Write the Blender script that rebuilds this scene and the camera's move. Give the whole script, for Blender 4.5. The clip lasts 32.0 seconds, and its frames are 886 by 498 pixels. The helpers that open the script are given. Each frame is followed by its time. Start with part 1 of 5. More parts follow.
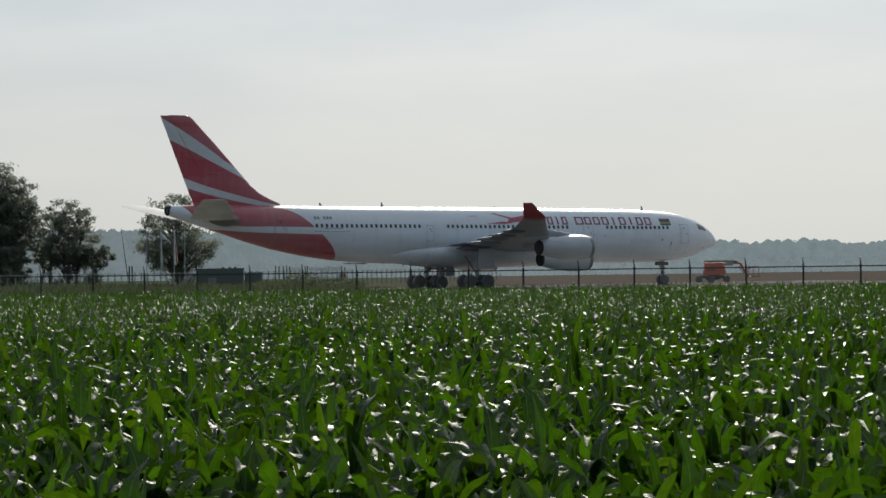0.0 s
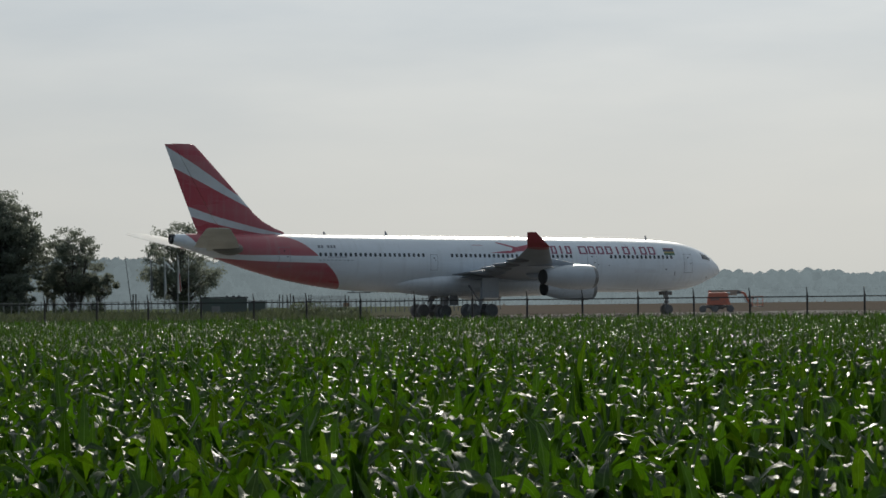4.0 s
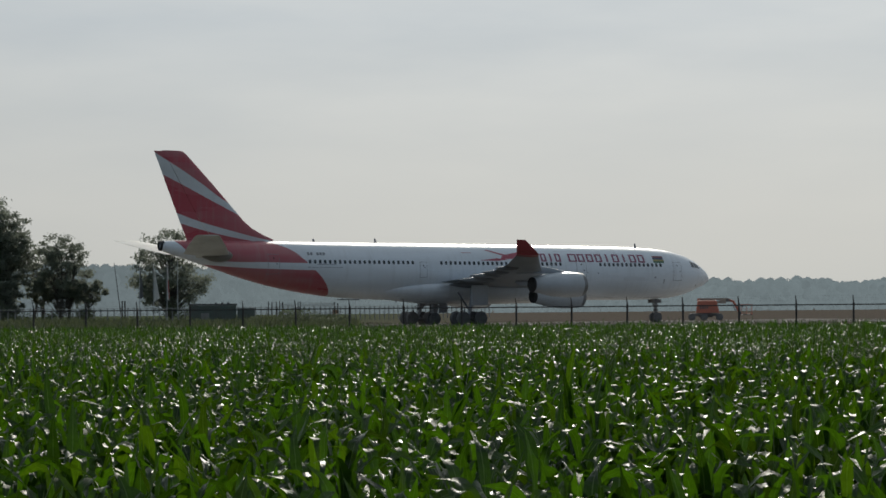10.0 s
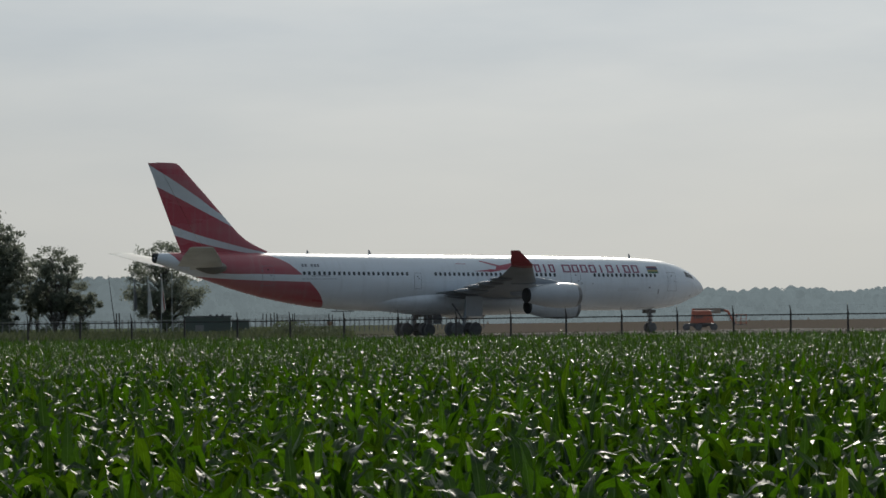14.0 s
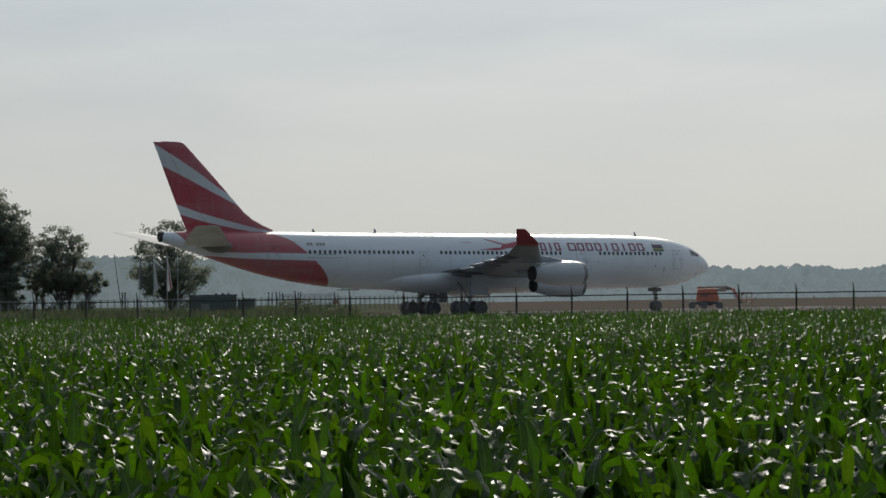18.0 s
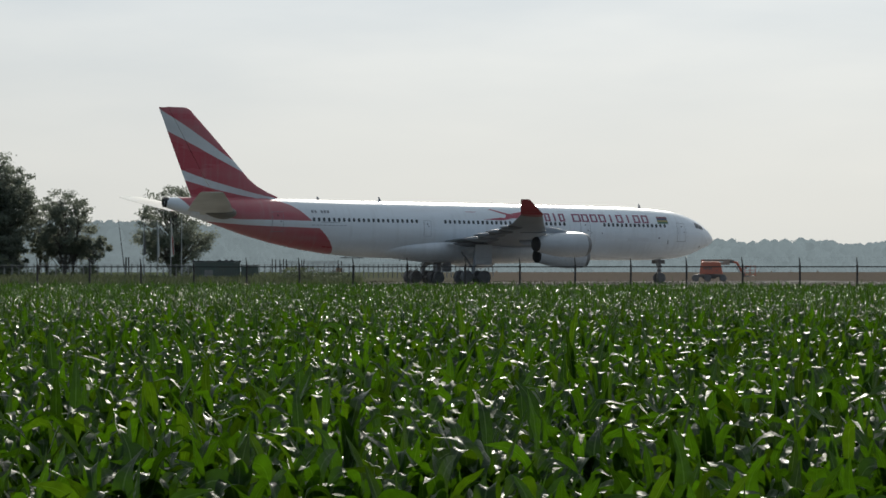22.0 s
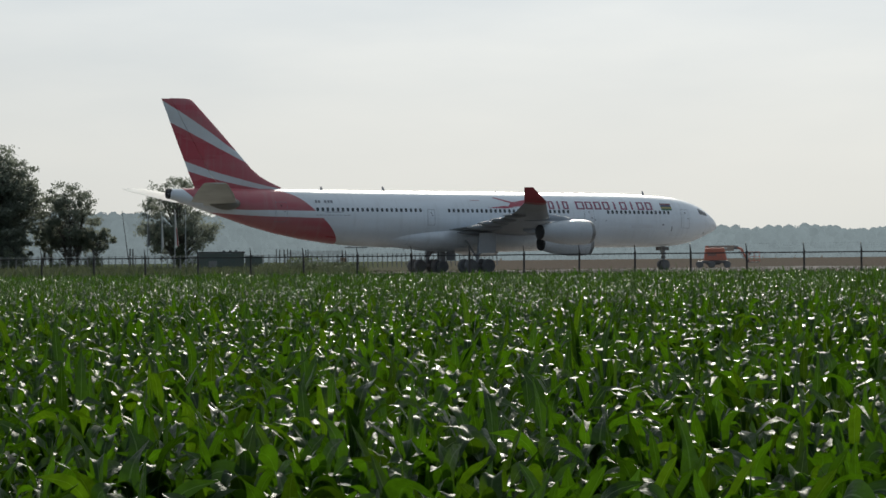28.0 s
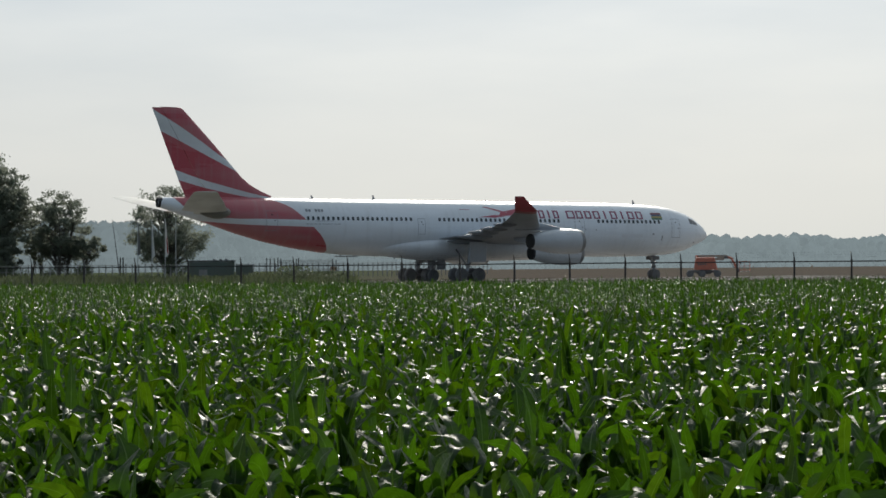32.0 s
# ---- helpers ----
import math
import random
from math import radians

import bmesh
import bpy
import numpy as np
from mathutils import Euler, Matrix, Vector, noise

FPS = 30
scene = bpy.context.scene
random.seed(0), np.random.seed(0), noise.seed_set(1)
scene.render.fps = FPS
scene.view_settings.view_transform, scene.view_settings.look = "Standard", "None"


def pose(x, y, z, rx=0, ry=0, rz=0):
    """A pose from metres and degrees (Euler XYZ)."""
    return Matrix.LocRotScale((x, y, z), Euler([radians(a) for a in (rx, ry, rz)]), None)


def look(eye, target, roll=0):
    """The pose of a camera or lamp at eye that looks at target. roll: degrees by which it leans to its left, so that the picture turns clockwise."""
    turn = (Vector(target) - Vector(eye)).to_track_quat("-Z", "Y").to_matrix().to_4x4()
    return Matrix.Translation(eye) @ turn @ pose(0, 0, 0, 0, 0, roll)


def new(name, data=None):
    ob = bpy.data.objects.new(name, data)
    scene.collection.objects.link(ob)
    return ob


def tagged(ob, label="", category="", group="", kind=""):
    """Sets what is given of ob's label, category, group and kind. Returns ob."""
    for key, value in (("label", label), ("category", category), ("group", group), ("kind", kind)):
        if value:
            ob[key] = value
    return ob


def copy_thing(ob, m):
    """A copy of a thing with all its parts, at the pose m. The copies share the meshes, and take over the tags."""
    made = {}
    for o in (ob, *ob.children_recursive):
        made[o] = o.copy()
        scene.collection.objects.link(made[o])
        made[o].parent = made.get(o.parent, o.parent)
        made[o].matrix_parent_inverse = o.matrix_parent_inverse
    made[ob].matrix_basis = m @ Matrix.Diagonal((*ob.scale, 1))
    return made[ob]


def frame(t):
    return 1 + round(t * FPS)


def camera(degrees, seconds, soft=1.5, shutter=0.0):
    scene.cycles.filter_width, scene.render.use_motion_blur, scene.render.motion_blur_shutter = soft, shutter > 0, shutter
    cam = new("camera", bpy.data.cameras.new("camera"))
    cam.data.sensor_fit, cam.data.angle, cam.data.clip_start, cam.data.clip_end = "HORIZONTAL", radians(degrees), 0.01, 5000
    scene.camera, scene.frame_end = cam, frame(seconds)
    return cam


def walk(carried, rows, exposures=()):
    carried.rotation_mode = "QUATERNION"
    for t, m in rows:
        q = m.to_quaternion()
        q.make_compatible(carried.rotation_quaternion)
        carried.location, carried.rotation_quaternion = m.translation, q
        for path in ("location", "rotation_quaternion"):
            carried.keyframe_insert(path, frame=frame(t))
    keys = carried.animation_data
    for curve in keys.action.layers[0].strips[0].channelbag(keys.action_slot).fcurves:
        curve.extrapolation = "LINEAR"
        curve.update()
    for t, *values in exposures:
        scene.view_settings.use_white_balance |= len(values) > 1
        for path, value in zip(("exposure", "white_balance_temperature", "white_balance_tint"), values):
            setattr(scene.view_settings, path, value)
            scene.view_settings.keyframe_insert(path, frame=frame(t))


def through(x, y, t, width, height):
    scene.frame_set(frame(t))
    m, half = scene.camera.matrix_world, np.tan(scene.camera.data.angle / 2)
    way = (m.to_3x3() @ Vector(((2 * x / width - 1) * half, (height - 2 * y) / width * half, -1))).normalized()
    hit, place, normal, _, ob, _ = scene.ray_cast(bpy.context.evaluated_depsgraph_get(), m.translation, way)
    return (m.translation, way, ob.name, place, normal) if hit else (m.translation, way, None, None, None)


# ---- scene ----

# ---------------------------------------------------------------- camera
EYE = Vector((0.0, 0.0, 2.05))
cam = camera(19.34, 32.0, soft=1.6)


def aim(yaw, pitch, roll):
    """A pose at the eye, turned left by yaw and up by pitch, in degrees."""
    a, b = radians(yaw), radians(pitch)
    way = Vector((-math.sin(a) * math.cos(b), math.cos(a) * math.cos(b), math.sin(b)))
    return look(EYE, EYE + way * 100.0, roll)


# seconds, yaw, pitch, roll of the hand-held camera
AIM = (
    (0, 0.000, 0.424, -0.788), (0.5, 0.004, 0.436, -0.864), (1, -0.007, 0.545, -0.812), (1.5, -0.006, 0.641, -0.688), (2, 0.033, 0.765, -0.508),
    (2.5, 0.087, 0.857, -0.564), (3, 0.107, 0.935, -0.576), (3.5, 0.084, 1.017, -0.660), (5.5, 0.032, 1.127, -0.494), (6, 0.033, 1.184, -0.458),
    (6.5, 0.049, 1.261, -0.495), (7, 0.023, 1.339, -0.488), (7.5, 0.008, 1.381, -0.490), (8, 0.009, 1.382, -0.630), (8.5, -0.013, 1.360, -0.652),
    (9, -0.055, 1.324, -0.654), (9.5, -0.128, 1.275, -0.581), (10, -0.160, 1.227, -0.511), (10.5, -0.142, 1.191, -0.328), (11, -0.090, 1.165, -0.383),
    (11.5, -0.093, 1.173, -0.445), (12, -0.144, 1.231, -0.623), (12.5, -0.223, 1.303, -0.665), (13, -0.318, 1.408, -0.783), (13.5, -0.351, 1.463, -0.744),
    (14, -0.290, 1.470, -0.742), (14.5, -0.200, 1.438, -0.542), (16.5, -0.238, 1.191, -0.781), (17, -0.222, 1.107, -0.890), (17.5, -0.188, 1.040, -0.894),
    (18, -0.161, 0.998, -0.825), (18.5, -0.145, 0.969, -0.523), (19, -0.143, 0.970, -0.568), (19.5, -0.177, 0.929, -0.599), (20, -0.178, 0.854, -0.567),
    (20.5, -0.192, 0.707, -0.349), (21, -0.155, 0.537, -0.214), (21.5, -0.116, 0.392, -0.111), (22, -0.068, 0.322, -0.022), (22.5, 0.001, 0.293, 0.062),
    (23, 0.108, 0.318, 0.017), (23.5, 0.184, 0.355, -0.022), (24, 0.238, 0.397, -0.033), (24.5, 0.243, 0.400, -0.184), (25, 0.211, 0.336, -0.252),
    (25.5, 0.151, 0.224, -0.236), (27.5, 0.067, 0.003, -0.608), (28, 0.021, 0.075, -0.567), (28.5, 0.019, 0.155, -0.515), (29, -0.001, 0.182, -0.328),
    (29.5, -0.074, 0.151, -0.351), (30, -0.131, 0.098, -0.336), (30.5, -0.150, 0.084, -0.463), (31, -0.171, 0.144, -0.499), (31.5, -0.172, 0.226, -0.466),
    (32, -0.192, 0.272, -0.487),
)
# seconds, stops: the camera's automatic exposure
EXPOSURES = ((0, -0.08), (1, -0.11), (2, -0.17), (3, -0.23), (6, -0.27), (8, -0.33), (10, -0.35), (12, -0.33), (14, -0.36),
             (17, -0.33), (19, -0.24), (20, -0.18), (21, -0.09), (22, 0.01), (24, 0.02), (28, 0.03), (30, 0.03), (32, 0.02))
walk(cam, [(t, aim(a, b, c)) for t, a, b, c in AIM], EXPOSURES)

# ---------------------------------------------------------------- light
SUN_AZ, SUN_EL = 6.0, 27.0          # degrees: to the right of straight ahead, and up
sun_way = Vector((math.sin(radians(SUN_AZ)) * math.cos(radians(SUN_EL)),
                  math.cos(radians(SUN_AZ)) * math.cos(radians(SUN_EL)), math.sin(radians(SUN_EL))))
sun = new("sun", bpy.data.lights.new("sun", "SUN"))
sun.data.energy, sun.data.angle, sun.data.color = 2.8, radians(0.6), (1.0, 0.93, 0.82)
sun.matrix_world = look(sun_way * 500, (0, 0, 0))

world = bpy.data.worlds.new("hazy_sky")
scene.world = world
world.use_nodes = True
wn, wl = world.node_tree.nodes, world.node_tree.links
wn.clear()
w_out, w_bg = wn.new("ShaderNodeOutputWorld"), wn.new("ShaderNodeBackground")
w_sky = wn.new("ShaderNodeTexSky")
w_sky.sky_type, w_sky.sun_disc = "NISHITA", False
w_sky.sun_elevation, w_sky.sun_rotation = radians(SUN_EL), radians(SUN_AZ)
w_sky.dust_density, w_sky.air_density, w_sky.ozone_density = 3.0, 1.0, 1.0
w_scale = wn.new("ShaderNodeVectorMath")
w_scale.operation = "SCALE"
w_scale.inputs["Scale"].default_value = 0.06
w_veil = wn.new("ShaderNodeMix")
w_veil.data_type = "RGBA"
w_veil.inputs["Factor"].default_value = 0.93
# thin high cloud: soft streaks, whiter towards the horizon
w_co, w_map, w_noise, w_ramp = (wn.new("ShaderNodeTexCoord"), wn.new("ShaderNodeMapping"),
                                wn.new("ShaderNodeTexNoise"), wn.new("ShaderNodeValToRGB"))
w_map.inputs["Scale"].default_value = (5.0, 5.0, 22.0)
w_noise.inputs["Scale"].default_value, w_noise.inputs["Detail"].default_value = 1.6, 5.0
w_ramp.color_ramp.elements[0].position, w_ramp.color_ramp.elements[1].position = 0.3, 0.72
w_ramp.color_ramp.elements[0].color = (0.560, 0.640, 0.705, 1)
w_ramp.color_ramp.elements[1].color = (0.69, 0.75, 0.785, 1)
w_sep, w_hr, w_low = wn.new("ShaderNodeSeparateXYZ"), wn.new("ShaderNodeMapRange"), wn.new("ShaderNodeMix")
w_hr.inputs["From Min"].default_value, w_hr.inputs["From Max"].default_value = 0.0, 0.11
w_low.data_type = "RGBA"
w_low.inputs["A"].default_value = (0.737, 0.757, 0.728, 1)
wl.new(w_co.outputs["Generated"], w_map.inputs["Vector"])
wl.new(w_map.outputs["Vector"], w_noise.inputs["Vector"])
wl.new(w_noise.outputs["Fac"], w_ramp.inputs["Fac"])
wl.new(w_co.outputs["Generated"], w_sep.inputs["Vector"])
wl.new(w_sep.outputs["Z"], w_hr.inputs["Value"])
wl.new(w_hr.outputs["Result"], w_low.inputs["Factor"])
wl.new(w_ramp.outputs["Color"], w_low.inputs["B"])
wl.new(w_sky.outputs["Color"], w_scale.inputs[0])
wl.new(w_scale.outputs["Vector"], w_veil.inputs["A"])
# haze scatters forwards: brightest round the sun, dimmer away from it
w_dot, w_glow = wn.new("ShaderNodeVectorMath"), wn.new("ShaderNodeMapRange")
w_dot.operation = "DOT_PRODUCT"
w_dot.inputs[1].default_value = sun_way
w_glow.inputs["From Min"].default_value, w_glow.inputs["From Max"].default_value = -0.35, 0.84
w_away = wn.new("ShaderNodeMix")
w_away.data_type = "RGBA"
w_away.inputs["A"].default_value = (0.212, 0.288, 0.374, 1)
wl.new(w_co.outputs["Generated"], w_dot.inputs[0])
wl.new(w_dot.outputs["Value"], w_glow.inputs["Value"])
w_near, w_lift = wn.new("ShaderNodeMapRange"), wn.new("ShaderNodeVectorMath")
w_lift.operation = "SCALE"
for key, v in (("From Min", 0.86), ("From Max", 0.96), ("To Min", 0.91), ("To Max", 1.13)):
    w_near.inputs[key].default_value = v
wl.new(w_dot.outputs["Value"], w_near.inputs["Value"])
wl.new(w_low.outputs["Result"], w_lift.inputs[0])
wl.new(w_near.outputs["Result"], w_lift.inputs["Scale"])
wl.new(w_lift.outputs["Vector"], w_away.inputs["B"])
wl.new(w_glow.outputs["Result"], w_away.inputs["Factor"])
wl.new(w_away.outputs["Result"], w_veil.inputs["B"])
wl.new(w_veil.outputs["Result"], w_bg.inputs["Color"])
w_bg.inputs["Strength"].default_value = 1.0
wl.new(w_bg.outputs["Background"], w_out.inputs["Surface"])


# ---------------------------------------------------------------- materials
def nodes_of(name):
    m = bpy.data.materials.new(name)
    m.use_nodes = True
    nt = m.node_tree
    return m, nt, nt.nodes["Principled BSDF"]


def math_node(nt, op, a, b=None, c=None):
    n = nt.nodes.new("ShaderNodeMath")
    n.operation = op
    for i, v in enumerate((a, b, c)):
        if v is None:
            continue
        if isinstance(v, (int, float)):
            n.inputs[i].default_value = v
        else:
            nt.links.new(v, n.inputs[i])
    return n.outputs[0]


def mix_node(nt, fac, a, b, blend="MIX"):
    n = nt.nodes.new("ShaderNodeMix")
    n.data_type, n.blend_type = "RGBA", blend
    for key, v in (("Factor", fac), ("A", a), ("B", b)):
        if isinstance(v, (int, float)):
            n.inputs[key].default_value = v
        elif isinstance(v, tuple):
            n.inputs[key].default_value = (*v[:3], 1)
        else:
            nt.links.new(v, n.inputs[key])
    return n.outputs["Result"]


def noise_node(nt, scale, detail=4.0, stretch=None, coords="Object"):
    co = nt.nodes.new("ShaderNodeTexCoord").outputs[coords]
    if stretch:
        mp = nt.nodes.new("ShaderNodeMapping")
        mp.inputs["Scale"].default_value = stretch
        nt.links.new(co, mp.inputs["Vector"])
        co = mp.outputs["Vector"]
    n = nt.nodes.new("ShaderNodeTexNoise")
    n.inputs["Scale"].default_value, n.inputs["Detail"].default_value = scale, detail
    nt.links.new(co, n.inputs["Vector"])
    return n.outputs["Fac"]


def span_node(nt, value, lo, hi, a=0.0, b=1.0):
    n = nt.nodes.new("ShaderNodeMapRange")
    for key, v in (("From Min", lo), ("From Max", hi), ("To Min", a), ("To Max", b)):
        n.inputs[key].default_value = v
    nt.links.new(value, n.inputs["Value"])
    return n.outputs["Result"]


def bump_on(nt, bsdf, height, strength=0.2, distance=0.02):
    n = nt.nodes.new("ShaderNodeBump")
    n.inputs["Strength"].default_value, n.inputs["Distance"].default_value = strength, distance
    nt.links.new(height, n.inputs["Height"])
    nt.links.new(n.outputs["Normal"], bsdf.inputs["Normal"])


def surface(name, base, rough=0.5, metal=0.0, worn=None, big=0.4, fine=6.0, amount=0.5, bump=0.1, stretch=None):
    """A material with wear at two scales: broad stains and fine grain towards the worn colour."""
    m, nt, b = nodes_of(name)
    worn = worn or tuple(c * 0.7 for c in base)
    broad, grain = noise_node(nt, big, 5.0, stretch), noise_node(nt, fine, 6.0, stretch)
    f = math_node(nt, "MULTIPLY", span_node(nt, broad, 0.35, 0.75), amount)
    col = mix_node(nt, f, base, worn)
    col = mix_node(nt, span_node(nt, grain, 0.3, 0.8, 0.0, 0.35 * amount), col, worn)
    nt.links.new(col, b.inputs["Base Color"])
    b.inputs["Metallic"].default_value = metal
    nt.links.new(span_node(nt, grain, 0.2, 0.8, max(rough - 0.08, 0.02), min(rough + 0.1, 1.0)), b.inputs["Roughness"])
    if bump:
        bump_on(nt, b, grain, bump)
    return m


def curve_value(nt, value, pts, lo, hi, zlo, zhi):
    """A line given by points (x, z), read at value."""
    n = nt.nodes.new("ShaderNodeFloatCurve")
    c = n.mapping.curves[0]
    pts = sorted(((x - lo) / (hi - lo), (z - zlo) / (zhi - zlo)) for x, z in pts)
    c.points[0].location, c.points[1].location = pts[0], pts[-1]
    for p in pts[1:-1]:
        c.points.new(*p)
    n.mapping.update()
    nt.links.new(span_node(nt, value, lo, hi), n.inputs["Value"])
    return span_node(nt, n.outputs["Value"], 0.0, 1.0, zlo, zhi)


# third colour: the fin bands' white, greyed to stand in for shade
PAINT_WHITE, PAINT_RED, PAINT_SHADED_WHITE = (0.765, 0.80, 0.835), (0.44, 0.062, 0.082), (0.64, 0.655, 0.67)
MAIN_S = 32.3                    # distance of the main gear behind the nose


def livery(name, kind):
    """White aircraft paint with the red bands of the tail, their edges given as lines over the length and height."""
    m, nt, b = nodes_of(name)
    sep = nt.nodes.new("ShaderNodeSeparateXYZ")
    nt.links.new(nt.nodes.new("ShaderNodeTexCoord").outputs["Object"], sep.inputs["Vector"])
    s, z = math_node(nt, "SUBTRACT", MAIN_S, sep.outputs["X"]), sep.outputs["Z"]

    def above(pts):
        return math_node(nt, "GREATER_THAN", z, curve_value(nt, s, pts, 44.0, 66.0, 2.0, 18.0))

    def behind(pts):
        return math_node(nt, "GREATER_THAN", s, curve_value(nt, z, pts, 2.0, 18.0, 40.0, 66.0))

    def both(a, c):
        return math_node(nt, "MULTIPLY", a, c)

    def no(a):
        return math_node(nt, "SUBTRACT", 1.0, a)

    if kind == "fin":
        one = both(no(above([(44, 6.7), (56.19, 11.97), (58.76, 13.62), (61.18, 15.13), (63.47, 16.46), (66, 18)])),
                   above([(44, 6.0), (55.09, 10.79), (58.04, 12.16), (60.47, 13.35), (62.65, 14.38), (66, 15.9)]))
        two = both(no(above([(44, 7.2), (52.49, 8.45), (56.34, 9.31), (58.8, 9.95), (61.23, 10.75), (66, 12.4)])),
                   above([(44, 7.0), (52.87, 8.11), (56.35, 8.68), (58.81, 9.21), (60.76, 9.74), (66, 11.1)]))
        red = no(math_node(nt, "MAXIMUM", one, two))
    else:
        upper = both(above([(44, 6.05), (48.38, 6.05), (52.41, 6.10), (57.23, 6.24), (61.23, 7.21), (66, 9.0)]),
                     behind([(2, 46.3), (6.08, 48.57), (6.53, 49.07), (7.32, 50.07), (7.88, 51.32), (8.2, 52.3), (18, 60)]))
        lower = both(no(above([(44, 5.3), (47.85, 5.36), (50.0, 5.41), (54.99, 5.56), (59.15, 5.89), (66, 6.6)])),
                     behind([(2, 45.1), (2.66, 45.45), (3.69, 46.15), (4.6, 46.95), (5.36, 47.75), (9, 51), (18, 60)]))
        cone = math_node(nt, "GREATER_THAN", s, math_node(nt, "ADD", math_node(nt, "MULTIPLY", z, 1.05), 53.1))
        red = both(math_node(nt, "MAXIMUM", upper, lower), no(cone))
    dirt = span_node(nt, noise_node(nt, 0.35, 5.0, (0.25, 1, 1.4)), 0.4, 0.75)
    grain = noise_node(nt, 9.0, 5.0)
    runs = span_node(nt, noise_node(nt, 1.0, 4.0, (2.2, 0.6, 0.22)), 0.52, 0.78)
    col = mix_node(nt, red, PAINT_SHADED_WHITE if kind == "fin" else PAINT_WHITE, PAINT_RED)
    col = mix_node(nt, math_node(nt, "MULTIPLY", dirt, 0.34), col, (0.40, 0.385, 0.36))
    col = mix_node(nt, math_node(nt, "MULTIPLY", runs, 0.22), col, (0.36, 0.35, 0.33))
    col = mix_node(nt, span_node(nt, grain, 0.35, 0.8, 0.0, 0.10), col, (0.30, 0.29, 0.28))
    nt.links.new(col, b.inputs["Base Color"])
    nt.links.new(span_node(nt, dirt, 0.0, 1.0, 0.26, 0.42), b.inputs["Roughness"])
    # frames and skin panels, a hand's breadth of relief in millimetres
    wave = nt.nodes.new("ShaderNodeTexWave")
    wave.inputs["Scale"].default_value, wave.inputs["Distortion"].default_value = 0.3, 0.6
    wave.inputs["Detail"].default_value = 2.0
    nt.links.new(nt.nodes.new("ShaderNodeTexCoord").outputs["Object"], wave.inputs["Vector"])
    bump_on(nt, b, wave.outputs["Fac"], 0.06, 0.02)
    return m


M_HULL, M_FIN = livery("aircraft_paint", "hull"), livery("fin_paint", "fin")
M_WING = surface("wing_grey", (0.30, 0.335, 0.375), 0.45, 0.0, (0.20, 0.22, 0.24), 0.5, 5.0, 0.6, 0.05)
M_FAIRING = surface("fairing_grey", (0.21, 0.225, 0.24), 0.5, 0.0, (0.14, 0.145, 0.15), 0.5, 5.0, 0.6, 0.05)
M_TAILPLANE = surface("tailplane_grey", (0.62, 0.62, 0.56), 0.4, 0.0, (0.40, 0.385, 0.33), 0.6, 5.0, 0.7, 0.05)
M_ROOT = surface("root_pod_grey", (0.20, 0.185, 0.155), 0.5, 0.0, (0.12, 0.11, 0.09), 0.6, 5.0, 0.7, 0.05)
M_NACELLE = surface("nacelle_white", (0.52, 0.55, 0.575), 0.28, 0.0, (0.36, 0.37, 0.38), 0.6, 7.0, 0.5, 0.04)
M_RED = surface("winglet_red", (0.30, 0.048, 0.058), 0.35, 0.0, (0.28, 0.02, 0.03), 0.8, 8.0, 0.4, 0.03)
M_INK = surface("letter_maroon", (0.27, 0.075, 0.125), 0.4, 0.0, None, 1.0, 8.0, 0.3, 0.0)
M_BIRD = surface("emblem_red", (0.42, 0.085, 0.115), 0.4, 0.0, None, 1.0, 8.0, 0.3, 0.0)
M_HATCH = surface("hatch_grey", (0.69, 0.715, 0.745), 0.4, 0.0, (0.58, 0.59, 0.60), 1.0, 8.0, 0.6, 0.02)
M_DARK = surface("dark_cover", (0.014, 0.015, 0.017), 0.6, 0.0, (0.03, 0.03, 0.03), 2.0, 12.0, 0.5, 0.2)
M_RUBBER = surface("tyre_rubber", (0.105, 0.105, 0.106), 0.85, 0.0, (0.20, 0.19, 0.18), 3.0, 20.0, 0.6, 0.2)
M_STRUT = surface("gear_metal", (0.30, 0.31, 0.32), 0.4, 0.5, (0.12, 0.11, 0.10), 3.0, 15.0, 0.6, 0.1)
M_RIM = surface("rim_metal", (0.42, 0.43, 0.44), 0.45, 0.3, (0.2, 0.19, 0.18), 3.0, 15.0, 0.5, 0.1)
M_LIP = surface("inlet_metal", (0.13, 0.135, 0.14), 0.4, 0.5, (0.4, 0.4, 0.4), 2.0, 15.0, 0.4, 0.03)
M_GLASS = surface("window_glass", (0.06, 0.066, 0.075), 0.12, 0.0, (0.05, 0.05, 0.05), 2.0, 10.0, 0.3, 0.0)
M_SEAM = surface("door_seam", (0.24, 0.25, 0.27), 0.6, 0.0, None, 2.0, 9.0, 0.4, 0.0)
FLAG_BANDS = [surface("flag_" + n, c, 0.5, 0.0, None, 1.0, 8.0, 0.3, 0.0) for n, c in
              (("red", (0.20, 0.07, 0.08)), ("blue", (0.06, 0.08, 0.15)), ("yellow", (0.36, 0.31, 0.12)), ("green", (0.07, 0.16, 0.10)))]
M_POST = surface("post_steel", (0.030, 0.032, 0.034), 0.55, 0.3, (0.09, 0.07, 0.055), 2.0, 14.0, 0.6, 0.15)
M_WIRE = surface("wire_galvanised", (0.16, 0.165, 0.17), 0.5, 0.4, (0.10, 0.09, 0.08), 2.0, 14.0, 0.5, 0.0)
M_PALE = surface("weathered_stake", (0.27, 0.265, 0.255), 0.8, 0.0, (0.16, 0.155, 0.15), 1.5, 10.0, 0.6, 0.2)
M_SIGN = surface("sign_tan", (0.30, 0.19, 0.12), 0.7, 0.0, (0.18, 0.12, 0.08), 1.5, 10.0, 0.6, 0.05)
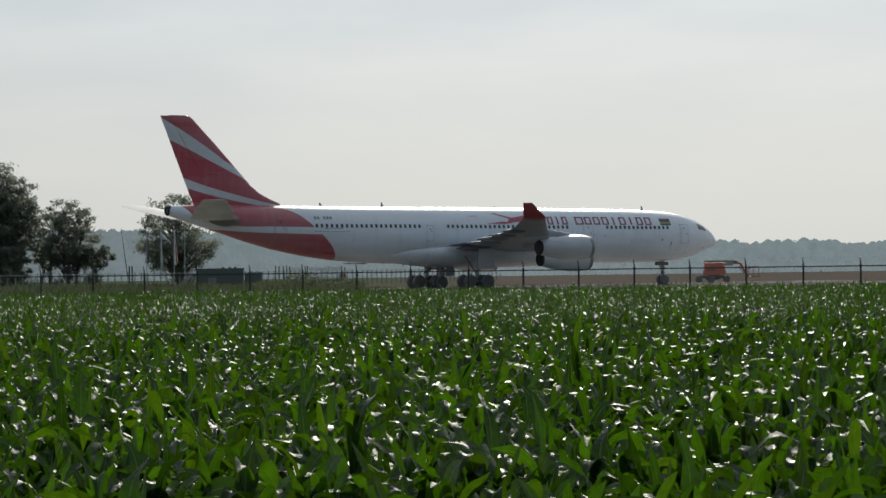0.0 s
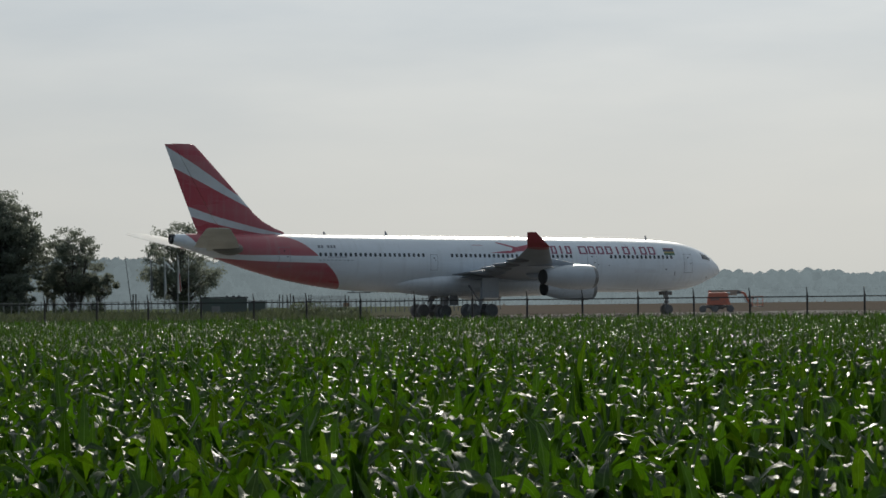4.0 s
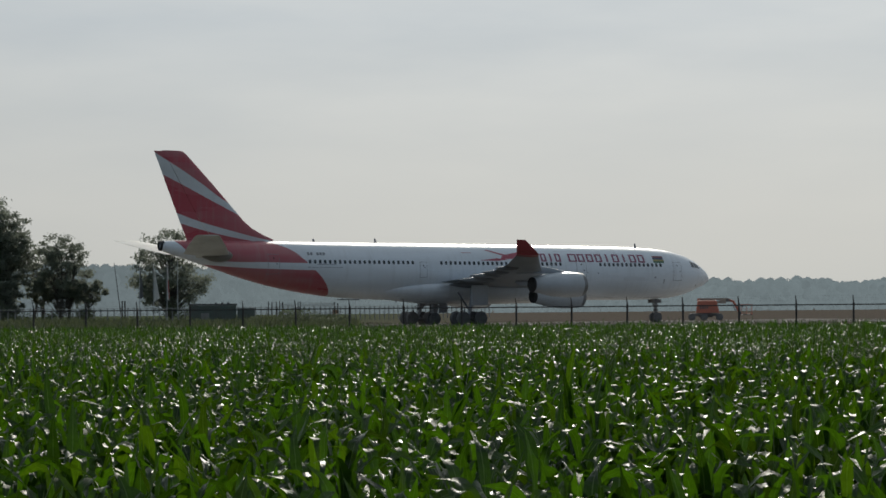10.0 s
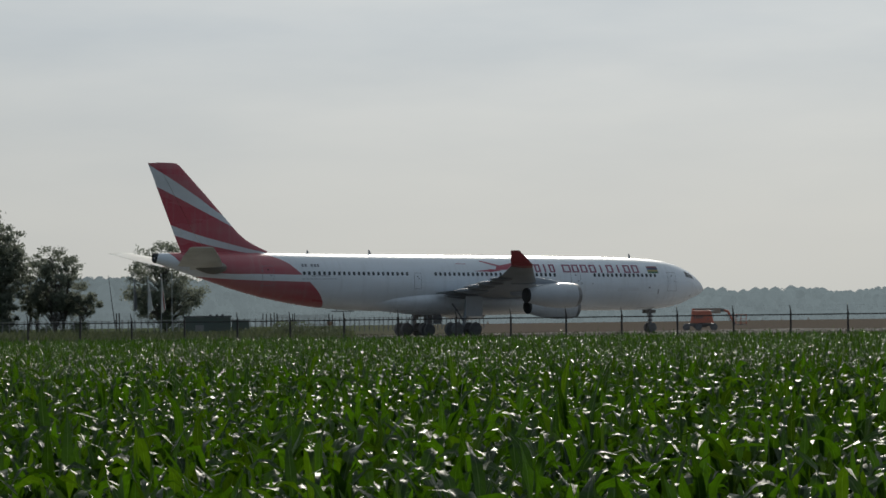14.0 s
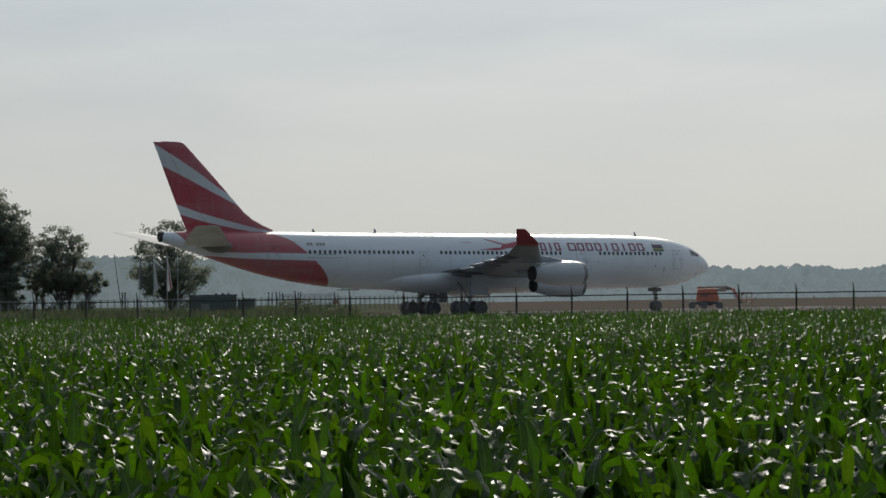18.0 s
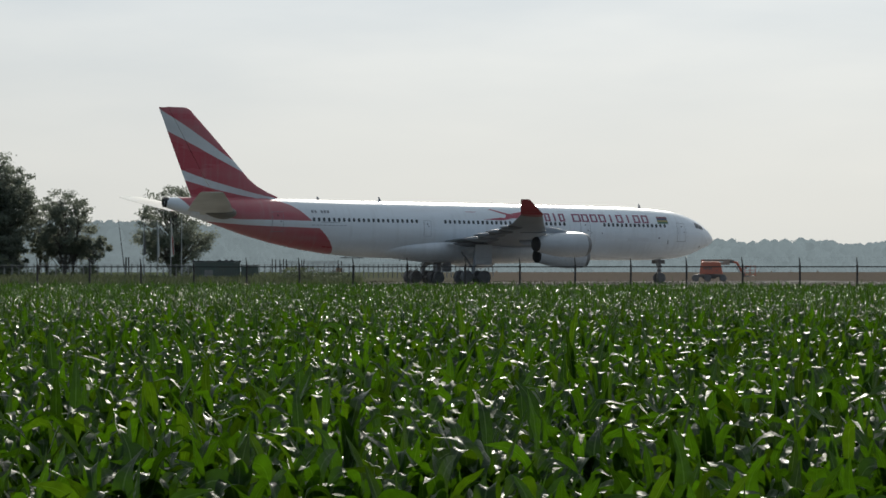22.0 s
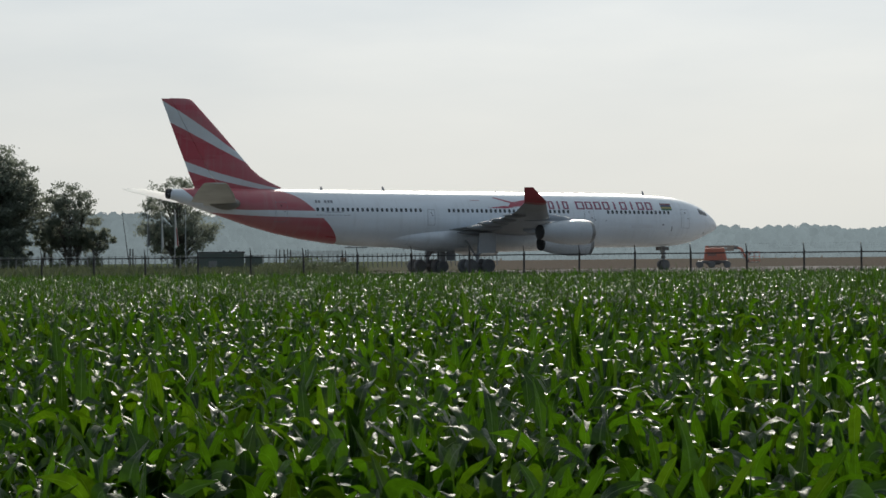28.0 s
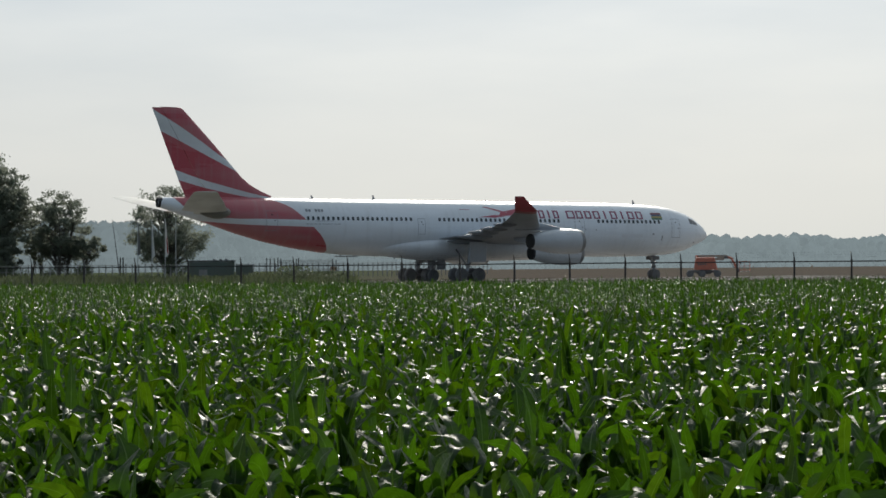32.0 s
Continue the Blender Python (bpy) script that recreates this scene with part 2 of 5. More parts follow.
M_ORANGE = surface("lift_orange", (0.46, 0.135, 0.085), 0.5, 0.0, (0.32, 0.12, 0.08), 1.2, 9.0, 0.6, 0.08)
M_LIFTARM = surface("lift_arm", (0.34, 0.28, 0.23), 0.6, 0.0, (0.22, 0.17, 0.14), 1.5, 10.0, 0.6, 0.1)
M_LIFTGREY = surface("lift_steel", (0.12, 0.12, 0.125), 0.5, 0.2, (0.18, 0.15, 0.12), 2.0, 12.0, 0.6, 0.1)
M_HUT = surface("hut_green", (0.095, 0.130, 0.115), 0.7, 0.0, (0.12, 0.12, 0.10), 0.8, 6.0, 0.7, 0.15)
M_HUTROOF = surface("hut_roof_felt", (0.085, 0.088, 0.09), 0.8, 0.0, (0.09, 0.085, 0.08), 0.8, 8.0, 0.6, 0.2)
M_POLE = surface("flagpole_white", (0.42, 0.43, 0.43), 0.4, 0.0, (0.25, 0.25, 0.24), 1.0, 9.0, 0.4, 0.05)
M_BARK = surface("bark", (0.11, 0.098, 0.085), 0.9, 0.0, (0.035, 0.03, 0.026), 1.0, 9.0, 0.8, 0.6, (1, 1, 0.25))


def foliage(name, dark, light, through, rough, thin=0.4, spec=0.5, dull=0.0, veins=False, vary=1.0, crimp=24.0, relief=0.55):
    """Leaf material: a glossy blade that lets light through, each leaf of its own tone."""
    m, nt, b = nodes_of(name)
    geo, info = nt.nodes.new("ShaderNodeNewGeometry"), nt.nodes.new("ShaderNodeObjectInfo")
    pick = math_node(nt, "FRACT", math_node(nt, "ADD", geo.outputs["Random Per Island"], info.outputs["Random"]))
    grain = noise_node(nt, 14.0, 4.0)
    col = mix_node(nt, pick, dark, light)
    col = mix_node(nt, span_node(nt, grain, 0.35, 0.75, 0.0, 0.35), col, tuple(c * 0.6 for c in dark))
    nt.links.new(col, b.inputs["Base Color"])
    nt.links.new(math_node(nt, "ADD", span_node(nt, grain, 0.2, 0.8, rough - 0.07, rough + 0.08), math_node(nt, "MULTIPLY", pick, dull)),
                 b.inputs["Roughness"])
    b.inputs["Specular IOR Level"].default_value = spec
    b.inputs["Specular Tint"].default_value = (0.78, 0.97, 0.84, 1)      # cool green wax
    rib = None
    if veins:
        at = nt.nodes.new("ShaderNodeAttribute")
        at.attribute_name = "side"
        side = at.outputs["Fac"]
        rib = math_node(nt, "LESS_THAN", math_node(nt, "ABSOLUTE", side), 0.09)
        nt.links.new(mix_node(nt, math_node(nt, "MULTIPLY", rib, 0.75), col, (0.13, 0.17, 0.07)), b.inputs["Base Color"])
        crinkle = noise_node(nt, crimp, 3.0)
        ridge = math_node(nt, "SINE", math_node(nt, "MULTIPLY", side, 21.0))
        bump_on(nt, b, math_node(nt, "ADD", math_node(nt, "MULTIPLY", ridge, 0.15), math_node(nt, "MULTIPLY", crinkle, 5.0)), relief, 0.004)
    tr, mx = nt.nodes.new("ShaderNodeBsdfTranslucent"), nt.nodes.new("ShaderNodeMixShader")
    if veins:                                    # some blades yellower than the rest
        old = math_node(nt, "MULTIPLY", math_node(nt, "GREATER_THAN", math_node(nt, "FRACT", math_node(nt, "MULTIPLY", pick, 7.3)), 0.72), 0.35)
        through = mix_node(nt, old, through, (through[0] * 1.6, through[1] * 0.98, through[2]))
    mottle = span_node(nt, noise_node(nt, 26.0, 3.0), 0.3, 0.7)
    thick = math_node(nt, "MULTIPLY", span_node(nt, pick, 0.0, 1.0, 1 - 0.75 * vary, 1.0),
                      math_node(nt, "SUBTRACT", 1.0, math_node(nt, "MULTIPLY", mottle, 0.36 * vary)))
    nt.links.new(mix_node(nt, thick, (0.0, 0.0, 0.0), through), tr.inputs["Color"])
    mx.inputs["Fac"].default_value = thin
    out = nt.nodes["Material Output"]
    nt.links.new(b.outputs["BSDF"], mx.inputs[1])
    nt.links.new(tr.outputs["BSDF"], mx.inputs[2])
    nt.links.new(mx.outputs["Shader"], out.inputs["Surface"])
    return m


M_CLOTH_W = foliage("flag_cloth_white", (0.74, 0.74, 0.73), (0.80, 0.80, 0.79), (0.80, 0.80, 0.78), 0.8, 0.5, 0.1, vary=0.1)
M_CLOTH_G = foliage("flag_cloth_grey", (0.20, 0.20, 0.205), (0.24, 0.24, 0.245), (0.26, 0.26, 0.27), 0.8, 0.4, 0.1, vary=0.1)
M_CLOTH_R = foliage("flag_cloth_red", (0.42, 0.055, 0.055), (0.50, 0.065, 0.065), (0.55, 0.08, 0.07), 0.8, 0.4, 0.1, vary=0.1)
M_CORN = foliage("corn_leaf", (0.011, 0.029, 0.006), (0.025, 0.050, 0.009), (0.116, 0.295, 0.006), 0.335, 0.36, 0.265, 0.18, True, 0.95)
M_CORN_FAR = foliage("corn_leaf_crimped", (0.011, 0.029, 0.006), (0.025, 0.050, 0.009), (0.116, 0.290, 0.010), 0.29, 0.35, 0.27, 0.14, True, 0.9, 45.0, 1.0)
M_STALK = surface("corn_stalk", (0.11, 0.19, 0.04), 0.45, 0.0, (0.06, 0.10, 0.03), 3.0, 20.0, 0.6, 0.1)
M_LEAF = foliage("tree_leaf", (0.100, 0.115, 0.092), (0.125, 0.145, 0.112), (0.31, 0.345, 0.275), 0.6, 0.55, 0.2, vary=0.3)
M_SHRUB = foliage("shrub_leaf", (0.085, 0.105, 0.070), (0.120, 0.138, 0.092), (0.22, 0.26, 0.15), 0.6, 0.45, 0.2, vary=0.5)
M_GRASS = foliage("meadow_grass", (0.060, 0.080, 0.040), (0.145, 0.145, 0.085), (0.22, 0.26, 0.12), 0.6, 0.3, 0.3)
M_STRAW = foliage("dry_grass", (0.13, 0.11, 0.09), (0.22, 0.185, 0.15), (0.22, 0.19, 0.14), 0.7, 0.25, 0.2)


def ground_material():
    """Mown meadow: green towards the trees, dry and brown on the open airfield, with patches."""
    m, nt, b = nodes_of("airfield_ground")
    sep = nt.nodes.new("ShaderNodeSeparateXYZ")
    nt.links.new(nt.nodes.new("ShaderNodeTexCoord").outputs["Object"], sep.inputs["Vector"])
    patch, fine = noise_node(nt, 0.02, 6.0), noise_node(nt, 1.3, 6.0)
    streak = span_node(nt, noise_node(nt, 0.06, 4.0, (0.25, 1.6, 1.0)), 0.35, 0.65)
    dry = mix_node(nt, span_node(nt, fine, 0.3, 0.7), (0.105, 0.083, 0.070), (0.165, 0.135, 0.115))
    dry = mix_node(nt, math_node(nt, "MULTIPLY", streak, 0.6), dry, (0.115, 0.108, 0.080))
    green = mix_node(nt, span_node(nt, fine, 0.3, 0.7), (0.060, 0.078, 0.042), (0.120, 0.135, 0.080))
    east = math_node(nt, "ADD", sep.outputs["X"], math_node(nt, "MULTIPLY", patch, 30.0))
    col = mix_node(nt, span_node(nt, east, -6.0, 26.0), green, dry)
    soil = mix_node(nt, span_node(nt, fine, 0.3, 0.7), (0.035, 0.026, 0.018), (0.07, 0.053, 0.036))
    col = mix_node(nt, span_node(nt, sep.outputs["Y"], 131.0, 134.0), soil, col)
    nt.links.new(col, b.inputs["Base Color"])
    b.inputs["Roughness"].default_value = 1.0
    b.inputs["Specular IOR Level"].default_value = 0.0
    bump_on(nt, b, fine, 0.6, 0.1)
    return m


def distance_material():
    """Far woods, a backdrop: morning haze painted on as a pale blue-grey glow."""
    m, nt, b = nodes_of("woods_haze_glow")
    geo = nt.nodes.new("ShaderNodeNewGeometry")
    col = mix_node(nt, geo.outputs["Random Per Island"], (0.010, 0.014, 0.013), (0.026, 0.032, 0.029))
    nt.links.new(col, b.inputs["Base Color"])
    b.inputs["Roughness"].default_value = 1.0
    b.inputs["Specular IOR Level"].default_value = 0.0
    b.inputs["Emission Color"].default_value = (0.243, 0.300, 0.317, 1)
    # the woods come nearer towards the west, so the painted haze glows weaker there
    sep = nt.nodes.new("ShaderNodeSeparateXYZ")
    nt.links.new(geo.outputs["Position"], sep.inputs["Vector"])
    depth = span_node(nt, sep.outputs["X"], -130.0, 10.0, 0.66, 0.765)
    # uneven glow imitates light and shade among the crowns
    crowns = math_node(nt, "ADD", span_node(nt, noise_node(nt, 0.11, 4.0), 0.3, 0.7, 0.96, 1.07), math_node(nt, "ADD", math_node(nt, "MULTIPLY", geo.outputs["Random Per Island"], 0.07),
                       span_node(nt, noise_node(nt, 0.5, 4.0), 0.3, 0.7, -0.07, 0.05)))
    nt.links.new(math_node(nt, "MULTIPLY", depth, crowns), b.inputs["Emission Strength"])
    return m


M_CONCRETE = surface("taxiway_slabs", (0.33, 0.31, 0.285), 1.0, 0.0, (0.25, 0.232, 0.212), 0.15, 3.0, 0.7, 0.3)
M_CONCRETE.node_tree.nodes["Principled BSDF"].inputs["Specular IOR Level"].default_value = 0.0
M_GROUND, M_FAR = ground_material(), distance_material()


# ---------------------------------------------------------------- mesh helpers
def mesh_of(name, verts, faces, material, smooth=False, auto=None):
    me = bpy.data.meshes.new(name)
    me.from_pydata([tuple(v) for v in verts], [], [tuple(f) for f in faces])
    if smooth:
        me.polygons.foreach_set("use_smooth", [True] * len(me.polygons))
        if auto:
            me.set_sharp_from_angle(angle=radians(auto))
    me.materials.append(material)
    me.update()
    return me


class Shape:
    """Vertices and faces gathered for one part."""

    def __init__(self):
        self.v, self.f = [], []

    def add(self, verts, faces):
        n = len(self.v)
        self.v += [Vector(p) for p in verts]
        self.f += [tuple(i + n for i in f) for f in faces]
        return self

    def loft(self, rings, closed=True, caps=True):
        n, k = len(rings), len(rings[0])
        verts = [p for r in rings for p in r]
        faces = []
        for i in range(n - 1):
            for j in range(k if closed else k - 1):
                a, b = i * k + j, i * k + (j + 1) % k
                faces.append((a, b, b + k, a + k))
        if caps and closed:
            faces += [tuple(range(k - 1, -1, -1)), tuple((n - 1) * k + j for j in range(k))]
        return self.add(verts, faces)

    def tube(self, path, radii, sides=8):
        """A round rod along a path of points, its radius given once or for each point."""
        path = [Vector(p) for p in path]
        if not isinstance(radii, (list, tuple)):
            radii = [radii] * len(path)
        rings = []
        for i, p in enumerate(path):
            d = (path[min(i + 1, len(path) - 1)] - path[max(i - 1, 0)]).normalized()
            u = d.cross(Vector((0, 0, 1)) if abs(d.z) < 0.9 else Vector((1, 0, 0))).normalized()
            w = d.cross(u)
            rings.append([p + (u * math.cos(2 * math.pi * j / sides) + w * math.sin(2 * math.pi * j / sides)) * radii[i]
                          for j in range(sides)])
        return self.loft(rings)

    def box(self, centre, size, bevel=0.0, m=None):
        x, y, z = (c / 2 for c in size)
        b = min(bevel, x * 0.9, y * 0.9, z * 0.9)
        rings = []
        levels = [(-z, b), (-z + b, 0), (z - b, 0), (z, b)] if b else [(-z, 0), (z, 0)]
        for zz, i in levels:
            X, Y = x - i, y - i
            c = b if b else 0.0
            pts = [(X - c, -Y), (X, -Y + c), (X, Y - c), (X - c, Y), (-X + c, Y), (-X, Y - c), (-X, -Y + c), (-X + c, -Y)] if b \
                else [(X, -Y), (X, Y), (-X, Y), (-X, -Y)]
            rings.append([Vector((px, py, zz)) for px, py in pts])
        m = m or Matrix.Identity(4)
        c = Vector(centre)
        return self.loft([[m @ p + c for p in r] for r in rings])

    def spin(self, profile, axis="x", origin=(0, 0, 0), sides=24):
        """A body of revolution: profile of (along, radius)."""
        o = Vector(origin)
        rings = []
        for a, r in profile:
            ring = []
            for j in range(sides):
                c, s = math.cos(2 * math.pi * j / sides) * r, math.sin(2 * math.pi * j / sides) * r
                ring.append(o + Vector({"x": (a, c, s), "y": (s, a, c), "z": (c, s, a)}[axis]))
            rings.append(ring)
        return self.loft(rings)

    def mesh(self, name, material, smooth=False, auto=35):
        return mesh_of(name, self.v, self.f, material, smooth, auto)


def part(name, shape, material, parent, label="", smooth=False, at=None):
    """One mesh object under a thing or a part."""
    data = shape.mesh(name, material, smooth) if isinstance(shape, Shape) else shape
    ob = new(name, data)
    ob.parent = parent
    if at is not None:
        ob.matrix_basis = at
    if label:
        ob["label"] = label
    return ob


def thing(name, label, category, m=None, group="", kind=""):
    ob = new(name)
    ob.matrix_world = m or Matrix.Identity(4)
    return tagged(ob, label, category, group, kind)


def lerp_table(table, x):
    xs = [r[0] for r in table]
    return [float(np.interp(x, xs, [r[i] for r in table])) for i in range(1, len(table[0]))]


# ---------------------------------------------------------------- ground and distance
def ring_grid(name, rows, cols, fn, material):
    verts = [fn(i / rows, j / cols) for i in range(rows + 1) for j in range(cols + 1)]
    faces = [(i * (cols + 1) + j, i * (cols + 1) + j + 1, (i + 1) * (cols + 1) + j + 1, (i + 1) * (cols + 1) + j)
             for i in range(rows) for j in range(cols)]
    return new(name, mesh_of(name, verts, faces, material, True))


def ground_point(u, v):
    r, a = 4600.0 * u ** 3, 2 * math.pi * v
    x, y = r * math.sin(a), r * math.cos(a)
    return x, y, -0.02 + (0.05 * noise.noise((x * 0.03, y * 0.03, 0)) if r > 3 and abs(y - 262) > 40 else 0.0)


ground = ring_grid("ground", 70, 96, ground_point, M_GROUND)
tagged(ground, "flat airfield meadow of green and dry brown grass", "ground", kind="structure")


def taxiway():
    """Concrete added under the aircraft to bounce light onto its belly, in slabs with open joints."""
    m = pose(0.6, 262.0, 0, 0, 0, 28.6)
    base = new("taxiway", Shape().box((0, 0, -0.035), (120, 44, 0.05)).mesh("taxiway", M_CONCRETE))
    base.matrix_world = m
    tagged(base, "dusty brown-grey slab taxiway, added under the aircraft to bounce light up", "taxiway", kind="structure")
    slab = Shape().box((0, 0, 0), (7.46, 7.26, 0.02), 0.006).mesh("slab", M_CONCRETE)
    for i in range(16):
        for j in range(6):
            part("slab", slab, M_CONCRETE, base, at=Matrix.Translation((-56.25 + 7.5 * i, -18.25 + 7.3 * j, -0.010)))


taxiway()


def leaf_cloud(centres, radii, count, size, rng, flat=0.8):
    """Quads scattered through balls: returns vertex and face arrays."""
    n = len(centres) * count
    c, r = np.repeat(centres, count, 0), np.repeat(radii, count)
    d = rng.normal(size=(n, 3))
    d /= np.linalg.norm(d, axis=1)[:, None]
    p = c + d * (r * rng.uniform(0.45, 1.0, n) ** 0.6)[:, None] * np.array((1, 1, flat))
    u = rng.normal(size=(n, 3))
    u /= np.linalg.norm(u, axis=1)[:, None]
    w = np.cross(u, rng.normal(size=(n, 3)))
    w /= np.linalg.norm(w, axis=1)[:, None]
    s = (size * rng.uniform(0.6, 1.3, n))[:, None]
    v = np.stack((p - u * s, p + w * s * 0.55, p + u * s, p - w * s * 0.55), 1).reshape(-1, 3)
    return v, np.arange(4 * n).reshape(-1, 4)


def fast_mesh(name, v, f, material, smooth=False, side=None):
    me = bpy.data.meshes.new(name)
    k = f.shape[1]
    me.vertices.add(len(v))
    me.vertices.foreach_set("co", np.ascontiguousarray(v, dtype=np.float32).ravel())
    me.loops.add(f.size)
    me.loops.foreach_set("vertex_index", np.ascontiguousarray(f, dtype=np.int32).ravel())
    me.polygons.add(len(f))
    me.polygons.foreach_set("loop_start", np.arange(0, f.size, k, dtype=np.int32))
    if smooth:
        me.polygons.foreach_set("use_smooth", np.ones(len(f), dtype=bool))
    if side is not None:
        me.attributes.new("side", "FLOAT", "POINT").data.foreach_set("value", np.ascontiguousarray(side, dtype=np.float32))
    me.materials.append(material)
    me.update(calc_edges=True)
    return me


def far_woods():
    """Tree line beyond the airfield: bumpy crowns on a ridge, scrub added along its foot."""
    rng = np.random.default_rng(5)
    cents, rads = [], []
    for layer in range(3):
        for i in range(330):
            u = -0.30 + 0.60 * (i + rng.uniform(-1.0, 1.0)) / 330
            near = float(np.interp(u, (-0.3, -0.1, 0.02, 0.3), (690, 720, 860, 900)))
            y = near + layer * 16 + rng.uniform(-6, 6)
            top = float(np.interp(u, (-0.3, -0.145, -0.12, -0.07, 0.0, 0.09, 0.13, 0.17, 0.3),
                                  (15.4, 15.4, 14.8, 13.0, 10.2, 10.2, 10.8, 10.6, 10.7)))
            top *= 0.97 + 0.24 * noise.noise((u * 26, layer * 0.4, 0)) + 0.05 * noise.noise((u * 130, layer, 5)) + rng.uniform(-0.10, 0.03)
            top *= (0.80, 0.93, 1.0)[layer]
            r = rng.uniform(1.35 if layer == 0 else 0.95, 2.9)
            for n_, z in enumerate(np.arange(top - r * 0.85, -0.5, -r * 1.15)):
                if layer and n_ > 3:
                    break
                cents.append((u * y + rng.uniform(-1, 1), y, z))
                rads.append(r * rng.uniform(0.9, 1.2))
    # low row added to fill the pale hazy band below the woods
    for i in range(420):
        u = -0.32 + 0.64 * (i + rng.uniform(-0.5, 0.5)) / 420
        y = 628 + rng.uniform(-4, 4)
        cents.append((u * y, y, 0.35))
        rads.append(rng.uniform(0.7, 1.15))
    cents, rads = np.array(cents), np.array(rads)
    v, f = leaf_cloud(cents, rads * 1.12, 13, 0.46, rng, 0.9)
    # a solid body inside each crown
    k, rings = 7, 5
    th, ph = np.meshgrid(np.linspace(0.12, math.pi - 0.12, rings), np.arange(k) / k * 2 * math.pi, indexing="ij")
    unit = np.stack((np.sin(th) * np.cos(ph), np.sin(th) * np.sin(ph), np.cos(th)), -1).reshape(-1, 3)
    q = np.array([(i * k + j, i * k + (j + 1) % k, (i + 1) * k + (j + 1) % k, (i + 1) * k + j)
                  for i in range(rings - 1) for j in range(k)])
    bv = (cents[:, None] + unit[None] * rads[:, None, None] * rng.uniform(0.8, 0.98, (len(cents), len(unit), 1))).reshape(-1, 3)
    bf = (np.arange(len(cents))[:, None, None] * len(unit) + q[None]).reshape(-1, 4)
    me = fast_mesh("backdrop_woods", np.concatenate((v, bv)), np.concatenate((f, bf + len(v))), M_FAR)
    tagged(new("backdrop_woods", me), "pale line of distant woods beyond the airfield, haze painted as glow", "woods", kind="structure")


far_woods()


# ---------------------------------------------------------------- airliner
HEADING, NOSE_DOWN = 28.62, 0.527      # degrees
NOSE_AT = Vector((28.98, 277.5, 0))
c_, s_ = math.cos(radians(HEADING)), math.sin(radians(HEADING))
plane = thing("airliner", "parked white four-engined airliner with red striped tail", "airliner",
              pose(NOSE_AT.x - MAIN_S * c_, NOSE_AT.y - MAIN_S * s_, 0, 0, 0, HEADING) @ pose(0, 0, 0, 0, NOSE_DOWN, 0))

# distance behind the nose: height of axis, half height, half width
HULL = ((0.0, 4.86, 0.03, 0.03), (0.12, 4.87, 0.30, 0.33), (0.4, 4.93, 0.58, 0.64), (0.9, 5.03, 0.91, 1.02),
        (1.6, 5.13, 1.26, 1.45), (2.4, 5.19, 1.66, 1.86), (3.2, 5.21, 1.99, 2.17), (4.2, 5.24, 2.27, 2.42),
        (5.5, 5.28, 2.50, 2.62), (7.0, 5.31, 2.63, 2.74), (9.0, 5.33, 2.72, 2.80), (12, 5.35, 2.78, 2.82), (20, 5.36, 2.81, 2.82),
        (32, 5.36, 2.82, 2.82), (40, 5.36, 2.82, 2.82), (43, 5.41, 2.77, 2.80), (46, 5.53, 2.65, 2.71),
        (49, 5.75, 2.44, 2.52), (52, 6.05, 2.15, 2.22), (55, 6.45, 1.76, 1.82), (58, 6.92, 1.28, 1.34),
        (60.5, 7.28, 0.88, 0.92), (62.2, 7.52, 0.58, 0.60), (62.9, 7.60, 0.46, 0.47))


def hull_at(s):
    return lerp_table(HULL, s)


def local(s, right, z):
    """From distance behind the nose, distance to the right and height to the aircraft's own axes."""
    return Vector((MAIN_S - s, -right, z))


def side_of(s, z, proud=0.0):
    zc, h, w = hull_at(s)
    k = max(-0.98, min(0.98, (z - zc) / h))
    y = w * math.sqrt(1 - k * k)
    n = Vector((0, -y / w / w, (z - zc) / h / h)).normalized()
    return local(s, y, z) + n * proud


def patch(shape, corners, proud=0.012, nu=4, nv=4, depth=0.03):
    """A plate that follows the hull's side; corners (s, z) in order round it."""
    (a, b, c, d) = corners
    out, ins = [], []
    for i in range(nu + 1):
        for j in range(nv + 1):
            u, v = i / nu, j / nv
            s = (1 - v) * ((1 - u) * a[0] + u * b[0]) + v * ((1 - u) * d[0] + u * c[0])
            z = (1 - v) * ((1 - u) * a[1] + u * b[1]) + v * ((1 - u) * d[1] + u * c[1])
            out.append(side_of(s, z, proud))
            ins.append(side_of(s, z, proud - depth))
    n, k = len(out), nv + 1
    faces = [(i * k + j, (i + 1) * k + j, (i + 1) * k + j + 1, i * k + j + 1) for i in range(nu) for j in range(nv)]
    rim = [i * k for i in range(nu)] + [nu * k + j for j in range(nv)] + [i * k + nv for i in range(nu, 0, -1)] + list(range(nv, 0, -1))
    faces += [(rim[i], rim[(i + 1) % len(rim)], rim[(i + 1) % len(rim)] + n, rim[i] + n) for i in range(len(rim))]
    return shape.add(out + ins, faces)


def rect(s0, s1, z0, z1):
    return ((s0, z0), (s1, z0), (s1, z1), (s0, z1))


